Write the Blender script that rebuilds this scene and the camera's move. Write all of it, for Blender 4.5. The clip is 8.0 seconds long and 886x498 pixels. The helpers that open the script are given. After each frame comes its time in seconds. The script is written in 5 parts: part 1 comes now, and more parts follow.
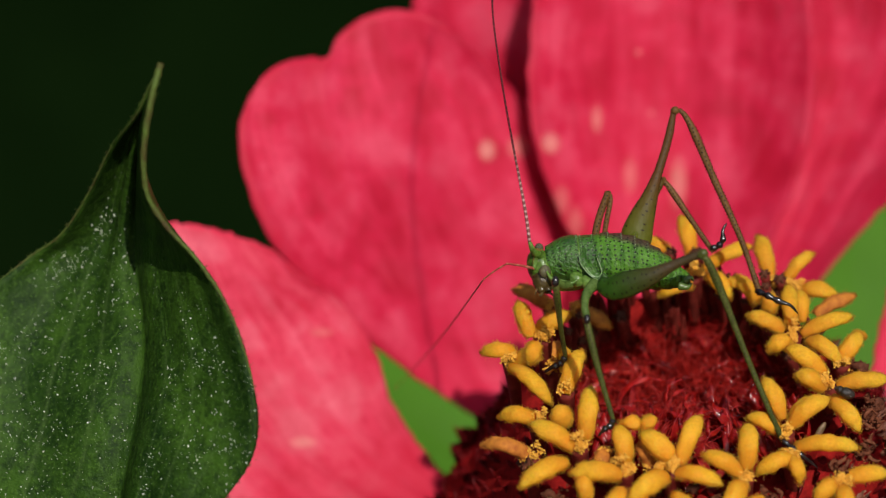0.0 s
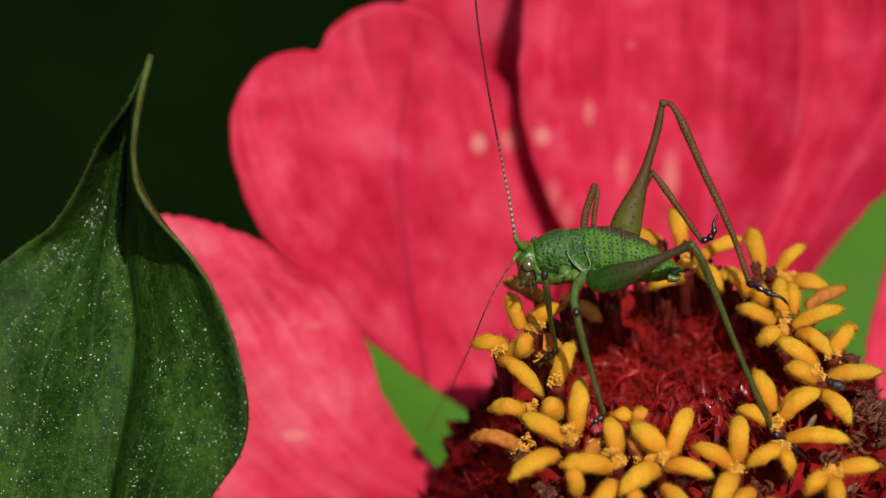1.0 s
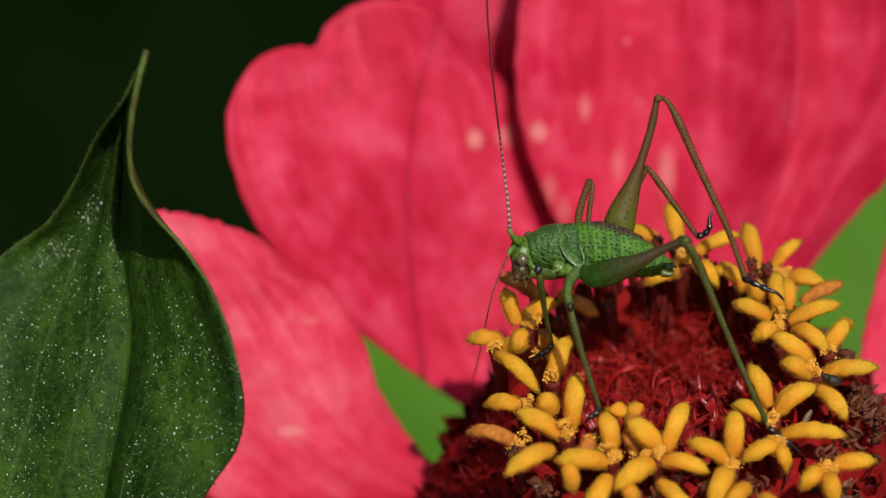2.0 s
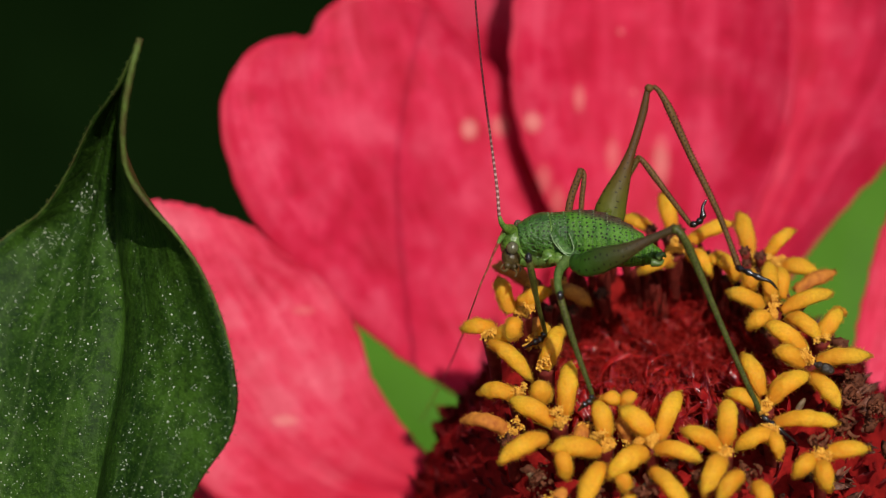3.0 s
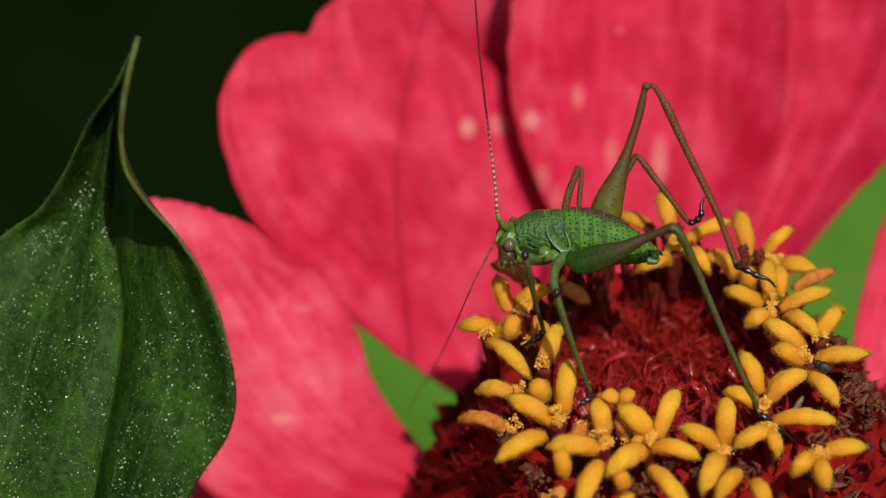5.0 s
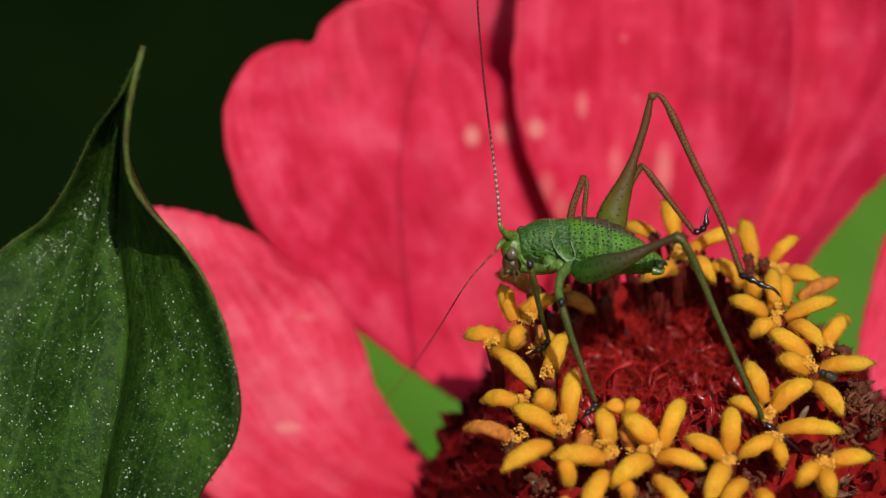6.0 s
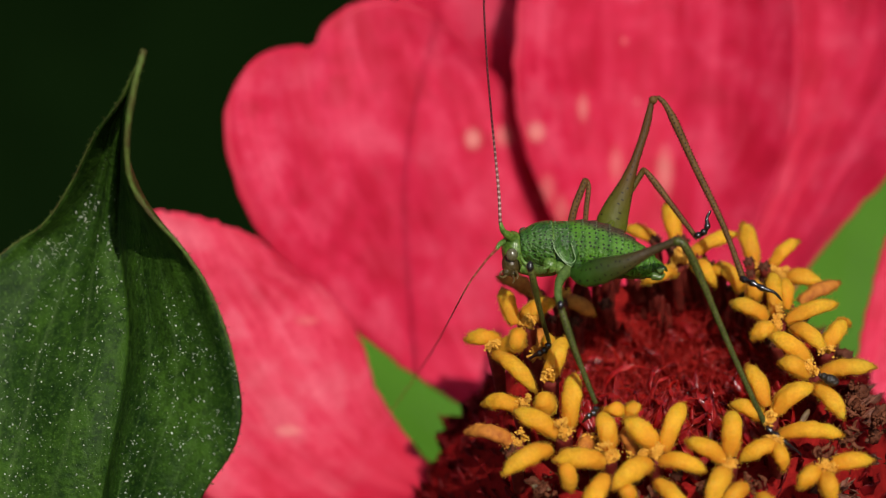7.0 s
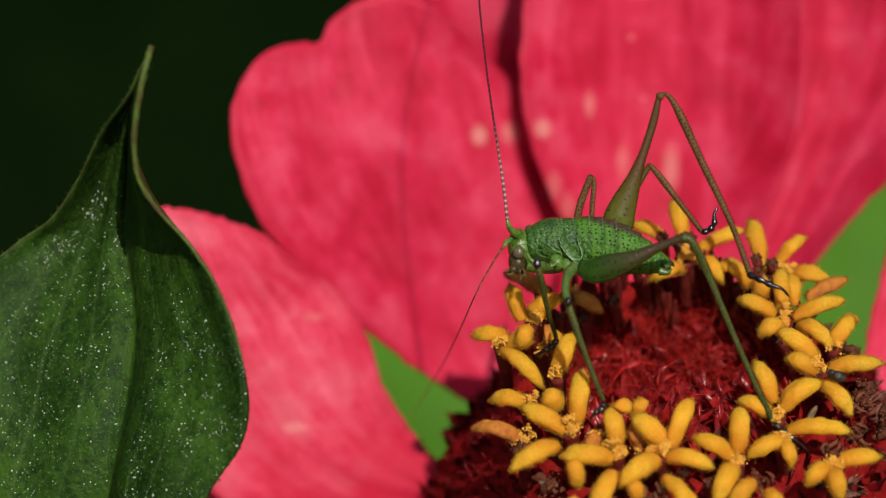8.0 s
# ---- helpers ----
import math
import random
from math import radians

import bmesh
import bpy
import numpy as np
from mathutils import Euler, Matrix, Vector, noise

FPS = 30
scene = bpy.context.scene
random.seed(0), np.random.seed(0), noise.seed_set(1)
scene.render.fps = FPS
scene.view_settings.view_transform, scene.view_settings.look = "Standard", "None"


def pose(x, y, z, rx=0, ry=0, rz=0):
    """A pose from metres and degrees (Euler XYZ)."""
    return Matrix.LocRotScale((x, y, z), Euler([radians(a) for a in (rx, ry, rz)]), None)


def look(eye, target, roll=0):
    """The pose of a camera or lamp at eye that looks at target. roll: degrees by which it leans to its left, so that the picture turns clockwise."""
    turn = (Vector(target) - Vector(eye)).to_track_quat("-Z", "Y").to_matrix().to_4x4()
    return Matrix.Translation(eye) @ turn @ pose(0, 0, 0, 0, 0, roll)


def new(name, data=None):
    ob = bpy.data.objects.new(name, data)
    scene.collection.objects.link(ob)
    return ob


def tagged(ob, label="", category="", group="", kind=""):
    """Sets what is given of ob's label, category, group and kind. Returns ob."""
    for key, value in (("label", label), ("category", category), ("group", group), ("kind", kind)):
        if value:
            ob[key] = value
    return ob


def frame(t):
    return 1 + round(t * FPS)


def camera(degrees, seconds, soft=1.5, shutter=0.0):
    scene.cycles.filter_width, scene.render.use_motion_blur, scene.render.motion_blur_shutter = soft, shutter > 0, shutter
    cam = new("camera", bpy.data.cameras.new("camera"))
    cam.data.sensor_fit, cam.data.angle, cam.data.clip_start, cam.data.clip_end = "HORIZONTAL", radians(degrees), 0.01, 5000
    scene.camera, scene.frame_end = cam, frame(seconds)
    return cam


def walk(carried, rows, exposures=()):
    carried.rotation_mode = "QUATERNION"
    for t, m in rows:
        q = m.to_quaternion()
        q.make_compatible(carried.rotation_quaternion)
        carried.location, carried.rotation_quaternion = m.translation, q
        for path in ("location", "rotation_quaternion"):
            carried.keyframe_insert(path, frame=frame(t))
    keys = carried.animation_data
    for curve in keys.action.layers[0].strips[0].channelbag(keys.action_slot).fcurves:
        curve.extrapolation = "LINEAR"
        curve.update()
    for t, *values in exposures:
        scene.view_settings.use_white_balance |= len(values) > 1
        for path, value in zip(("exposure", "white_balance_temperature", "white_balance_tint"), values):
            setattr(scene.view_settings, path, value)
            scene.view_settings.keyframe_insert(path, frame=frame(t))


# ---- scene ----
# ---- camera ----
cam = camera(16.0, 8.0, soft=1.15)
cam.data.dof.use_dof = True
cam.data.dof.focus_distance = 0.1560
cam.data.dof.aperture_fstop = 30.0

# The plan: millimetres right, up and towards the eye, from a point in front of the lens.
# The lens looks 15 degrees down on the flower, which stands about 0.6 m above the ground.
REACH = 157.3
EYE_POSE = pose(0, 0, 0.66, 90 - 15, 0, 0)
PLAN = EYE_POSE @ Matrix.Translation((0, 0, -REACH * 0.001))
UP = Vector((0, math.cos(radians(15)), math.sin(radians(15))))  # the world's up, in the plan

EYE_ROWS = [
    (0.0, -1.278, 1.434, -0.257), (0.1, -1.286, 1.428, -0.285), (0.2, -0.933, 1.316, -0.313),
    (0.3, -0.814, 1.24, -0.342), (0.4, -0.898, 1.284, -0.37), (0.5, -1.072, 1.287, -0.398),
    (0.6, -0.986, 1.242, -0.389), (0.7, -0.632, 1.173, -0.381), (0.8, -0.572, 1.091, -0.372),
    (0.9, -0.736, 1.049, -0.364), (1.0, -0.817, 1.046, -0.355), (1.2, -0.566, 1.052, -0.345),
    (1.5, -0.67, 0.856, -0.33), (1.7, -0.62, 0.85, -0.312), (2.8, -0.585, 0.413, -0.215),
    (3.0, -0.282, 0.247, -0.197), (3.2, -0.117, 0.157, -0.118), (3.5, 0.0, 0.0, 0.0),
    (3.7, 0.171, -0.031, 0.02), (4.0, 0.07, -0.229, 0.051), (4.2, 0.149, -0.254, 0.005),
    (4.5, -0.126, -0.276, -0.064), (4.7, 0.013, -0.162, -0.114), (5.0, -0.202, 0.155, -0.188),
    (5.2, -0.239, 0.317, -0.204), (6.3, -0.486, 0.74, -0.29), (6.5, -0.385, 0.818, -0.306),
    (6.7, -0.503, 0.824, -0.308), (7.0, -0.484, 0.796, -0.31), (7.3, -0.534, 0.778, -0.336),
    (7.5, -0.624, 0.756, -0.354), (7.8, -0.633, 0.651, -0.385), (8.0, -0.844, 0.612, -0.405),
]
walk(cam, [(t, EYE_POSE @ Matrix.Translation((x * 0.001, y * 0.001, z * 0.001))) for t, x, y, z in EYE_ROWS])

# ---- light ----
SUNWARD = (PLAN.to_3x3() @ Vector((0.175, 0.36, 0.915))).normalized()
world = bpy.data.worlds.new("sky")
scene.world = world
world.use_nodes = True
sky = world.node_tree.nodes.new("ShaderNodeTexSky")
sky.sky_type = "NISHITA"
sky.sun_disc = False
sky.sun_elevation = math.asin(SUNWARD.z)
sky.sun_rotation = math.atan2(SUNWARD.x, SUNWARD.y)
world.node_tree.links.new(sky.outputs["Color"], world.node_tree.nodes["Background"].inputs["Color"])
world.node_tree.nodes["Background"].inputs["Strength"].default_value = 0.105
sun = new("sun", bpy.data.lights.new("sun", "SUN"))
sun.data.energy = 3.85
sun.data.angle = radians(0.5)
sun.data.color = (1.0, 0.95, 0.87)
sun.matrix_world = look(SUNWARD * 3, (0, 0, 0))

# ---- building helpers ----
AT = {}


def V(*c):
    return np.array(c, float)


def curve(points, n):
    """n points along a smooth curve through the given ones, evenly spaced by chord."""
    p = np.array([tuple(q) for q in points], float)
    if len(p) == 2:
        return p[0] + (p[1] - p[0]) * np.linspace(0, 1, n)[:, None]
    k = np.concatenate([[0], np.cumsum(np.linalg.norm(np.diff(p, axis=0), axis=1) ** 0.5)])
    m = np.zeros_like(p)
    m[1:-1] = (p[2:] - p[:-2]) / (k[2:] - k[:-2])[:, None]
    m[0], m[-1] = (p[1] - p[0]) / (k[1] - k[0]), (p[-1] - p[-2]) / (k[-1] - k[-2])

    def ev(q):
        i = np.clip(np.searchsorted(k, q, "right") - 1, 0, len(k) - 2)
        h = (k[i + 1] - k[i])[:, None]
        u = ((q - k[i]) / (k[i + 1] - k[i]))[:, None]
        return ((2 * u**3 - 3 * u**2 + 1) * p[i] + (u**3 - 2 * u**2 + u) * h * m[i]
                + (3 * u**2 - 2 * u**3) * p[i + 1] + (u**3 - u**2) * h * m[i + 1])

    fine = ev(np.linspace(0, k[-1], 400))
    s = np.concatenate([[0], np.cumsum(np.linalg.norm(np.diff(fine, axis=0), axis=1))])
    want = np.linspace(0, s[-1], n)
    return np.stack([np.interp(want, s, fine[:, a]) for a in range(fine.shape[1])], 1)


class Shape:
    """Vertices (mm, in the plan), faces and one uv for each vertex."""

    def __init__(self):
        self.verts, self.faces, self.uvs = [], [], []

    def add(self, verts, faces, uvs=None):
        o = len(self.verts)
        self.verts.extend([tuple(v) for v in verts])
        self.faces.extend([tuple(i + o for i in f) for f in faces])
        self.uvs.extend(uvs if uvs is not None else [(0, 0)] * len(verts))
        return self


def sheet(shape, grid, thick=0.12):
    """A thin body over a grid of points: both faces and a rim."""
    g = np.asarray(grid, float)
    n, m = g.shape[:2]
    du, dv = np.gradient(g, axis=0), np.gradient(g, axis=1)
    nor = np.cross(du, dv)
    nor /= np.linalg.norm(nor, axis=2, keepdims=True) + 1e-9
    front, back = g + nor * thick / 2, g - nor * thick / 2
    uv = [(i / (n - 1), j / (m - 1)) for i in range(n) for j in range(m)]
    idx = lambda i, j: i * m + j
    off, f = n * m, []
    for i in range(n - 1):
        for j in range(m - 1):
            q = (idx(i, j), idx(i + 1, j), idx(i + 1, j + 1), idx(i, j + 1))
            f.append(q)
            f.append(tuple(off + a for a in reversed(q)))
    ring = ([(i, 0) for i in range(n)] + [(n - 1, j) for j in range(1, m)]
            + [(i, m - 1) for i in range(n - 2, -1, -1)] + [(0, j) for j in range(m - 2, 0, -1)])
    for a, b in zip(ring, ring[1:] + ring[:1]):
        f.append((idx(*b), idx(*a), off + idx(*a), off + idx(*b)))
    shape.add(list(front.reshape(-1, 3)) + list(back.reshape(-1, 3)), f, uv + uv)
    return shape


def coons(left, right, top, base, ns, nt):
    """A patch between four curves; left and right run from base to top, base and top from left to right."""
    L, R, T, B = curve(left, ns), curve(right, ns), curve(top, nt), curve(base, nt)
    s, t = np.linspace(0, 1, ns)[:, None, None], np.linspace(0, 1, nt)[None, :, None]
    return ((1 - t) * L[:, None] + t * R[:, None] + (1 - s) * B[None] + s * T[None]
            - (1 - s) * (1 - t) * L[0] - (1 - s) * t * R[0] - s * (1 - t) * L[-1] - s * t * R[-1])


def tube(shape, points, radii, seg=10, n=None, flat=1.0, up=(0, 0, 1), ends=True):
    """A round (or flattened along up) body along a curve, with rounded ends by its radii."""
    pts = np.array([tuple(p) for p in points], float)
    n = n or max(6, 4 * len(pts))
    c = curve(pts, n)
    r = np.interp(np.linspace(0, 1, n), np.linspace(0, 1, len(radii)), radii)
    d = np.gradient(c, axis=0)
    d /= np.linalg.norm(d, axis=1, keepdims=True) + 1e-9
    u = np.array(tuple(up), float)
    verts, uvs, run = [], [], 0.0
    for i in range(n):
        w = u - d[i] * np.dot(u, d[i])
        w /= np.linalg.norm(w) + 1e-9
        e = np.cross(d[i], w)
        run += np.linalg.norm(c[i] - c[i - 1]) if i else 0
        for k in range(seg):
            a = 2 * math.pi * k / seg
            verts.append(c[i] + r[i] * (math.cos(a) * e + flat * math.sin(a) * w))
            uvs.append((run, k / seg))
    f = [(i * seg + k, i * seg + (k + 1) % seg, (i + 1) * seg + (k + 1) % seg, (i + 1) * seg + k)
         for i in range(n - 1) for k in range(seg)]
    if ends:
        f += [tuple(range(seg - 1, -1, -1)), tuple(range((n - 1) * seg, n * seg))]
    return shape.add(verts, f, uvs)


def blob(shape, centre, radii, seg=14, rings=9, turn=None):
    """A rounded lump; turn: a 3x3 rotation."""
    c, r = np.array(tuple(centre), float), np.array(radii, float)
    verts, f = [], []
    for i in range(rings + 1):
        a = math.pi * i / rings
        for k in range(seg):
            b = 2 * math.pi * k / seg
            v = V(math.sin(a) * math.cos(b), math.sin(a) * math.sin(b), math.cos(a)) * r
            verts.append(c + (np.array(turn @ Vector(v)) if turn is not None else v))
    for i in range(rings):
        for k in range(seg):
            f.append((i * seg + k, (i + 1) * seg + k, (i + 1) * seg + (k + 1) % seg, i * seg + (k + 1) % seg))
    return shape.add(verts, f)


def crumb(shape, c, r, rng):
    """A tiny four-cornered grain."""
    q = Euler(rng.uniform(0, 6.28, 3)).to_matrix()
    pts = [(1, 1, 1), (1, -1, -1), (-1, 1, -1), (-1, -1, 1)]
    return shape.add([np.array(c) + np.array(q @ Vector(p)) * r for p in pts], [(0, 1, 2), (0, 3, 1), (0, 2, 3), (1, 3, 2)])


def spike(shape, c, d, length, r):
    """A tiny three-sided thorn."""
    d = Vector(tuple(d)).normalized()
    e = d.orthogonal().normalized()
    g = d.cross(e)
    c = Vector(tuple(c))
    base = [c + r * (math.cos(a) * e + math.sin(a) * g) for a in (0, 2.094, 4.189)]
    return shape.add(base + [c + d * length], [(0, 1, 3), (1, 2, 3), (2, 0, 3)])


def mesh_of(name, shape, at, material, smooth=True):
    me = bpy.data.meshes.new(name)
    v = (np.array(shape.verts, float) - np.array(tuple(at))) * 0.001
    me.from_pydata(v.tolist(), [], shape.faces)
    layer = me.uv_layers.new(name="uv")
    loops = np.zeros(len(me.loops), np.int32)
    me.loops.foreach_get("vertex_index", loops)
    layer.data.foreach_set("uv", np.array(shape.uvs, float)[loops].ravel())
    if smooth:
        me.polygons.foreach_set("use_smooth", np.ones(len(me.polygons), bool))
    me.materials.append(material)
    me.update()
    return me


def root(name, at, label, category, group="", kind=""):
    """An Empty at a thing's base."""
    ob = new(name)
    ob.empty_display_size = 0.002
    AT[ob] = Vector(tuple(at))
    ob.matrix_basis = PLAN @ Matrix.Translation(AT[ob] * 0.001)
    return tagged(ob, label, category, group, kind)


def part(name, shape, material, parent=None, label="", at=None, smooth=True):
    """One mesh under a thing or part, or, with no parent, a thing of one mesh."""
    at = Vector(tuple(at)) if at is not None else (AT[parent] if parent else Vector(shape.verts[0]))
    ob = new(name, mesh_of(name, shape, at, material, smooth))
    AT[ob] = at.copy()
    if parent:
        ob.parent = parent
        ob.matrix_basis = Matrix.Translation((at - AT[parent]) * 0.001)
    else:
        ob.matrix_basis = PLAN @ Matrix.Translation(at * 0.001)
    return tagged(ob, label)


# ---- materials ----
def material(name):
    m = bpy.data.materials.new(name)
    m.use_nodes = True
    return m, m.node_tree.nodes, m.node_tree.links


def noise_of(nodes, links, vector, scale, detail=4.0, rough=0.55):
    n = nodes.new("ShaderNodeTexNoise")
    n.inputs["Scale"].default_value, n.inputs["Detail"].default_value = scale, detail
    n.inputs["Roughness"].default_value = rough
    links.new(vector, n.inputs["Vector"])
    return n.outputs["Fac"]


def ramp(nodes, links, fac, stops):
    r = nodes.new("ShaderNodeValToRGB")
    el = r.color_ramp.elements
    while len(el) < len(stops):
        el.new(0.5)
    for e, (p, c) in zip(el, stops):
        e.position, e.color = p, (*c, 1)
    links.new(fac, r.inputs["Fac"])
    return r.outputs["Color"]


def mixed(nodes, links, fac, a, b, blend="MIX"):
    n = nodes.new("ShaderNodeMix")
    n.data_type, n.blend_type = "RGBA", blend
    for key, value in ((0, fac), (6, a), (7, b)):
        if isinstance(value, (int, float)):
            n.inputs[key].default_value = value
        elif isinstance(value, tuple):
            n.inputs[key].default_value = (*value, 1)
        else:
            links.new(value, n.inputs[key])
    return n.outputs[2]


def mapped(nodes, links, vector, scale):
    n = nodes.new("ShaderNodeMapping")
    n.inputs["Scale"].default_value = scale
    links.new(vector, n.inputs["Vector"])
    return n.outputs["Vector"]


def bumped(nodes, links, height, strength, distance, bsdf):
    n = nodes.new("ShaderNodeBump")
    n.inputs["Strength"].default_value, n.inputs["Distance"].default_value = strength, distance
    links.new(height, n.inputs["Height"])
    links.new(n.outputs["Normal"], bsdf.inputs["Normal"])


def see_through(nodes, links, bsdf, colour, amount):
    """Lets light soak through a thin sheet."""
    tr = nodes.new("ShaderNodeBsdfTranslucent")
    if isinstance(colour, tuple):
        tr.inputs["Color"].default_value = (*colour, 1)
    else:
        links.new(colour, tr.inputs["Color"])
    mx = nodes.new("ShaderNodeMixShader")
    mx.inputs[0].default_value = amount
    links.new(bsdf.outputs[0], mx.inputs[1])
    links.new(tr.outputs[0], mx.inputs[2])
    links.new(mx.outputs[0], nodes["Material Output"].inputs["Surface"])


def speckled(name, dark, light, scale, rough=0.5, bump=0.3, depth=0.00005, soak=0.0, fine=4.0, sheen=0.0, spec=0.5, per_piece=0.0, flesh=0.0, along=None):
    """An organic surface: two colours mottled at two scales, with fine relief; along: a root colour that fades out over a length."""
    m, nodes, links = material(name)
    b = nodes["Principled BSDF"]
    co = nodes.new("ShaderNodeTexCoord").outputs["Object"]
    big, small = noise_of(nodes, links, co, scale), noise_of(nodes, links, co, scale * fine, 3.0)
    c = ramp(nodes, links, big, [(0.3, dark), (0.7, light)])
    c = mixed(nodes, links, 0.35, c, ramp(nodes, links, small, [(0.3, tuple(0.55 * a for a in dark)), (0.7, light)]))
    if along:
        colour, start, end = along
        sep = nodes.new("ShaderNodeSeparateXYZ")
        links.new(nodes["Texture Coordinate"].outputs["UV"], sep.inputs[0])
        mr = nodes.new("ShaderNodeMapRange")
        mr.inputs["From Min"].default_value, mr.inputs["From Max"].default_value = start, end
        links.new(sep.outputs["X"], mr.inputs["Value"])
        c = mixed(nodes, links, mr.outputs["Result"], colour, c)
    if per_piece:
        info = nodes.new("ShaderNodeObjectInfo")
        h = nodes.new("ShaderNodeHueSaturation")
        mr = nodes.new("ShaderNodeMapRange")
        mr.inputs["To Min"].default_value, mr.inputs["To Max"].default_value = 1 - per_piece, 1 + per_piece
        links.new(info.outputs["Random"], mr.inputs["Value"])
        links.new(mr.outputs["Result"], h.inputs["Value"])
        links.new(c, h.inputs["Color"])
        c = h.outputs["Color"]
    links.new(c, b.inputs["Base Color"])
    b.inputs["Roughness"].default_value = rough
    b.inputs["Specular IOR Level"].default_value = spec
    b.inputs["Sheen Weight"].default_value = sheen
    if flesh:
        b.inputs["Subsurface Weight"].default_value = flesh
        b.inputs["Subsurface Radius"].default_value = (1.0, 0.45, 0.12)
        b.inputs["Subsurface Scale"].default_value = 0.0005
    if bump:
        bumped(nodes, links, small, bump, depth, b)
    if soak:
        see_through(nodes, links, b, c, soak)
    return m


PALE_SPOTS = [  # worn pale patches on the rays: right, up (mm in the plan), half width, half height, strength
    (1.20, 7.00, 0.50, 0.62, 0.5), (2.95, 7.20, 0.60, 0.65, 0.36), (4.75, 7.35, 0.55, 0.60, 0.5), (7.45, 8.80, 0.36, 0.8, 0.34),
    (-8.9, -9.1, 0.75, 0.34, 0.36), (12.2, 5.2, 0.5, 1.5, 0.36), (5.4, 4.2, 0.5, 0.9, 0.22), (9.8, 12.6, 0.2, 0.2, 0.3),
    (9.4, 5.6, 0.45, 1.1, 0.24), (6.2, 3.0, 0.5, 0.9, 0.22), (10.6, 9.2, 0.16, 0.16, 0.3), (-7.9, -3.1, 0.7, 0.3, 0.2),
]


def petal_material(name, deep, mid, pale, offset, base=0.0):
    """Zinnia ray: soft blotches and faint streaks, worn pale patches, velvet relief."""
    m, nodes, links = material(name)
    b = nodes["Principled BSDF"]
    tc = nodes.new("ShaderNodeTexCoord")
    uv, co = tc.outputs["UV"], tc.outputs["Object"]
    streak = noise_of(nodes, links, mapped(nodes, links, uv, (1.4, 8, 1)), 1.0, 5.0, 0.6)
    vein = noise_of(nodes, links, mapped(nodes, links, uv, (1.0, 42, 1)), 1.0, 2.0, 0.6)
    blotch = noise_of(nodes, links, co, 260, 4.0, 0.6)
    mottle = noise_of(nodes, links, mapped(nodes, links, uv, (7, 16, 1)), 1.0, 4.0, 0.6)
    grain = noise_of(nodes, links, co, 5000, 2.0)
    c = ramp(nodes, links, blotch, [(0.36, deep), (0.5, mid), (0.64, pale)])
    c = mixed(nodes, links, ramp(nodes, links, streak, [(0.52, (0, 0, 0)), (0.72, (0.55, 0.55, 0.55))]), c, pale)
    c = mixed(nodes, links, ramp(nodes, links, streak, [(0.34, (0.6, 0.6, 0.6)), (0.62, (0, 0, 0))]), c, deep)
    c = mixed(nodes, links, ramp(nodes, links, mottle, [(0.45, (0, 0, 0)), (0.8, (0.4, 0.4, 0.4))]), c, pale)
    c = mixed(nodes, links, ramp(nodes, links, mottle, [(0.28, (0.35, 0.35, 0.35)), (0.45, (0, 0, 0))]), c, deep)
    c = mixed(nodes, links, ramp(nodes, links, vein, [(0.30, (0.45, 0.45, 0.45)), (0.42, (0, 0, 0))]), c, deep)
    c = mixed(nodes, links, ramp(nodes, links, grain, [(0.3, (0.25, 0.25, 0.25)), (0.6, (0, 0, 0))]), c, deep)
    sep = nodes.new("ShaderNodeSeparateXYZ")
    links.new(uv, sep.inputs[0])
    rim = ramp(nodes, links, sep.outputs["Y"], [(0.0, (0.75, 0.75, 0.75)), (0.05, (0, 0, 0)), (0.95, (0, 0, 0)), (1.0, (0.4, 0.4, 0.4))])
    c = mixed(nodes, links, rim, c, deep)
    c = mixed(nodes, links, ramp(nodes, links, sep.outputs["X"], [(0.1, (base, base, base)), (0.42, (0, 0, 0)), (0.95, (0, 0, 0)), (1.0, (0.7, 0.7, 0.7))]), c, deep)
    spots = None
    for x, y, w, h, k in PALE_SPOTS:
        d = nodes.new("ShaderNodeVectorMath")
        d.operation = "DISTANCE"
        links.new(mapped(nodes, links, co, (1 / w, 1 / h, 0)), d.inputs[0])
        d.inputs[1].default_value = ((x - offset[0]) * 0.001 / w, (y - offset[1]) * 0.001 / h, 0)
        mr = nodes.new("ShaderNodeMapRange")
        mr.inputs["From Min"].default_value, mr.inputs["From Max"].default_value = 0.0012, 0.0004
        mr.inputs["To Max"].default_value = k
        links.new(d.outputs["Value"], mr.inputs["Value"])
        if spots is None:
            spots = mr.outputs["Result"]
        else:
            mx = nodes.new("ShaderNodeMath")
            mx.operation = "MAXIMUM"
            links.new(spots, mx.inputs[0])
            links.new(mr.outputs["Result"], mx.inputs[1])
            spots = mx.outputs[0]
    c = mixed(nodes, links, spots, c, (0.88, 0.44, 0.36))
    links.new(c, b.inputs["Base Color"])
    b.inputs["Roughness"].default_value = 0.6
    b.inputs["Specular IOR Level"].default_value = 0.25
    bumped(nodes, links, mixed(nodes, links, 0.4, streak, mottle), 0.6, 0.0003, b)
    see_through(nodes, links, b, c, 0.22)
    return m


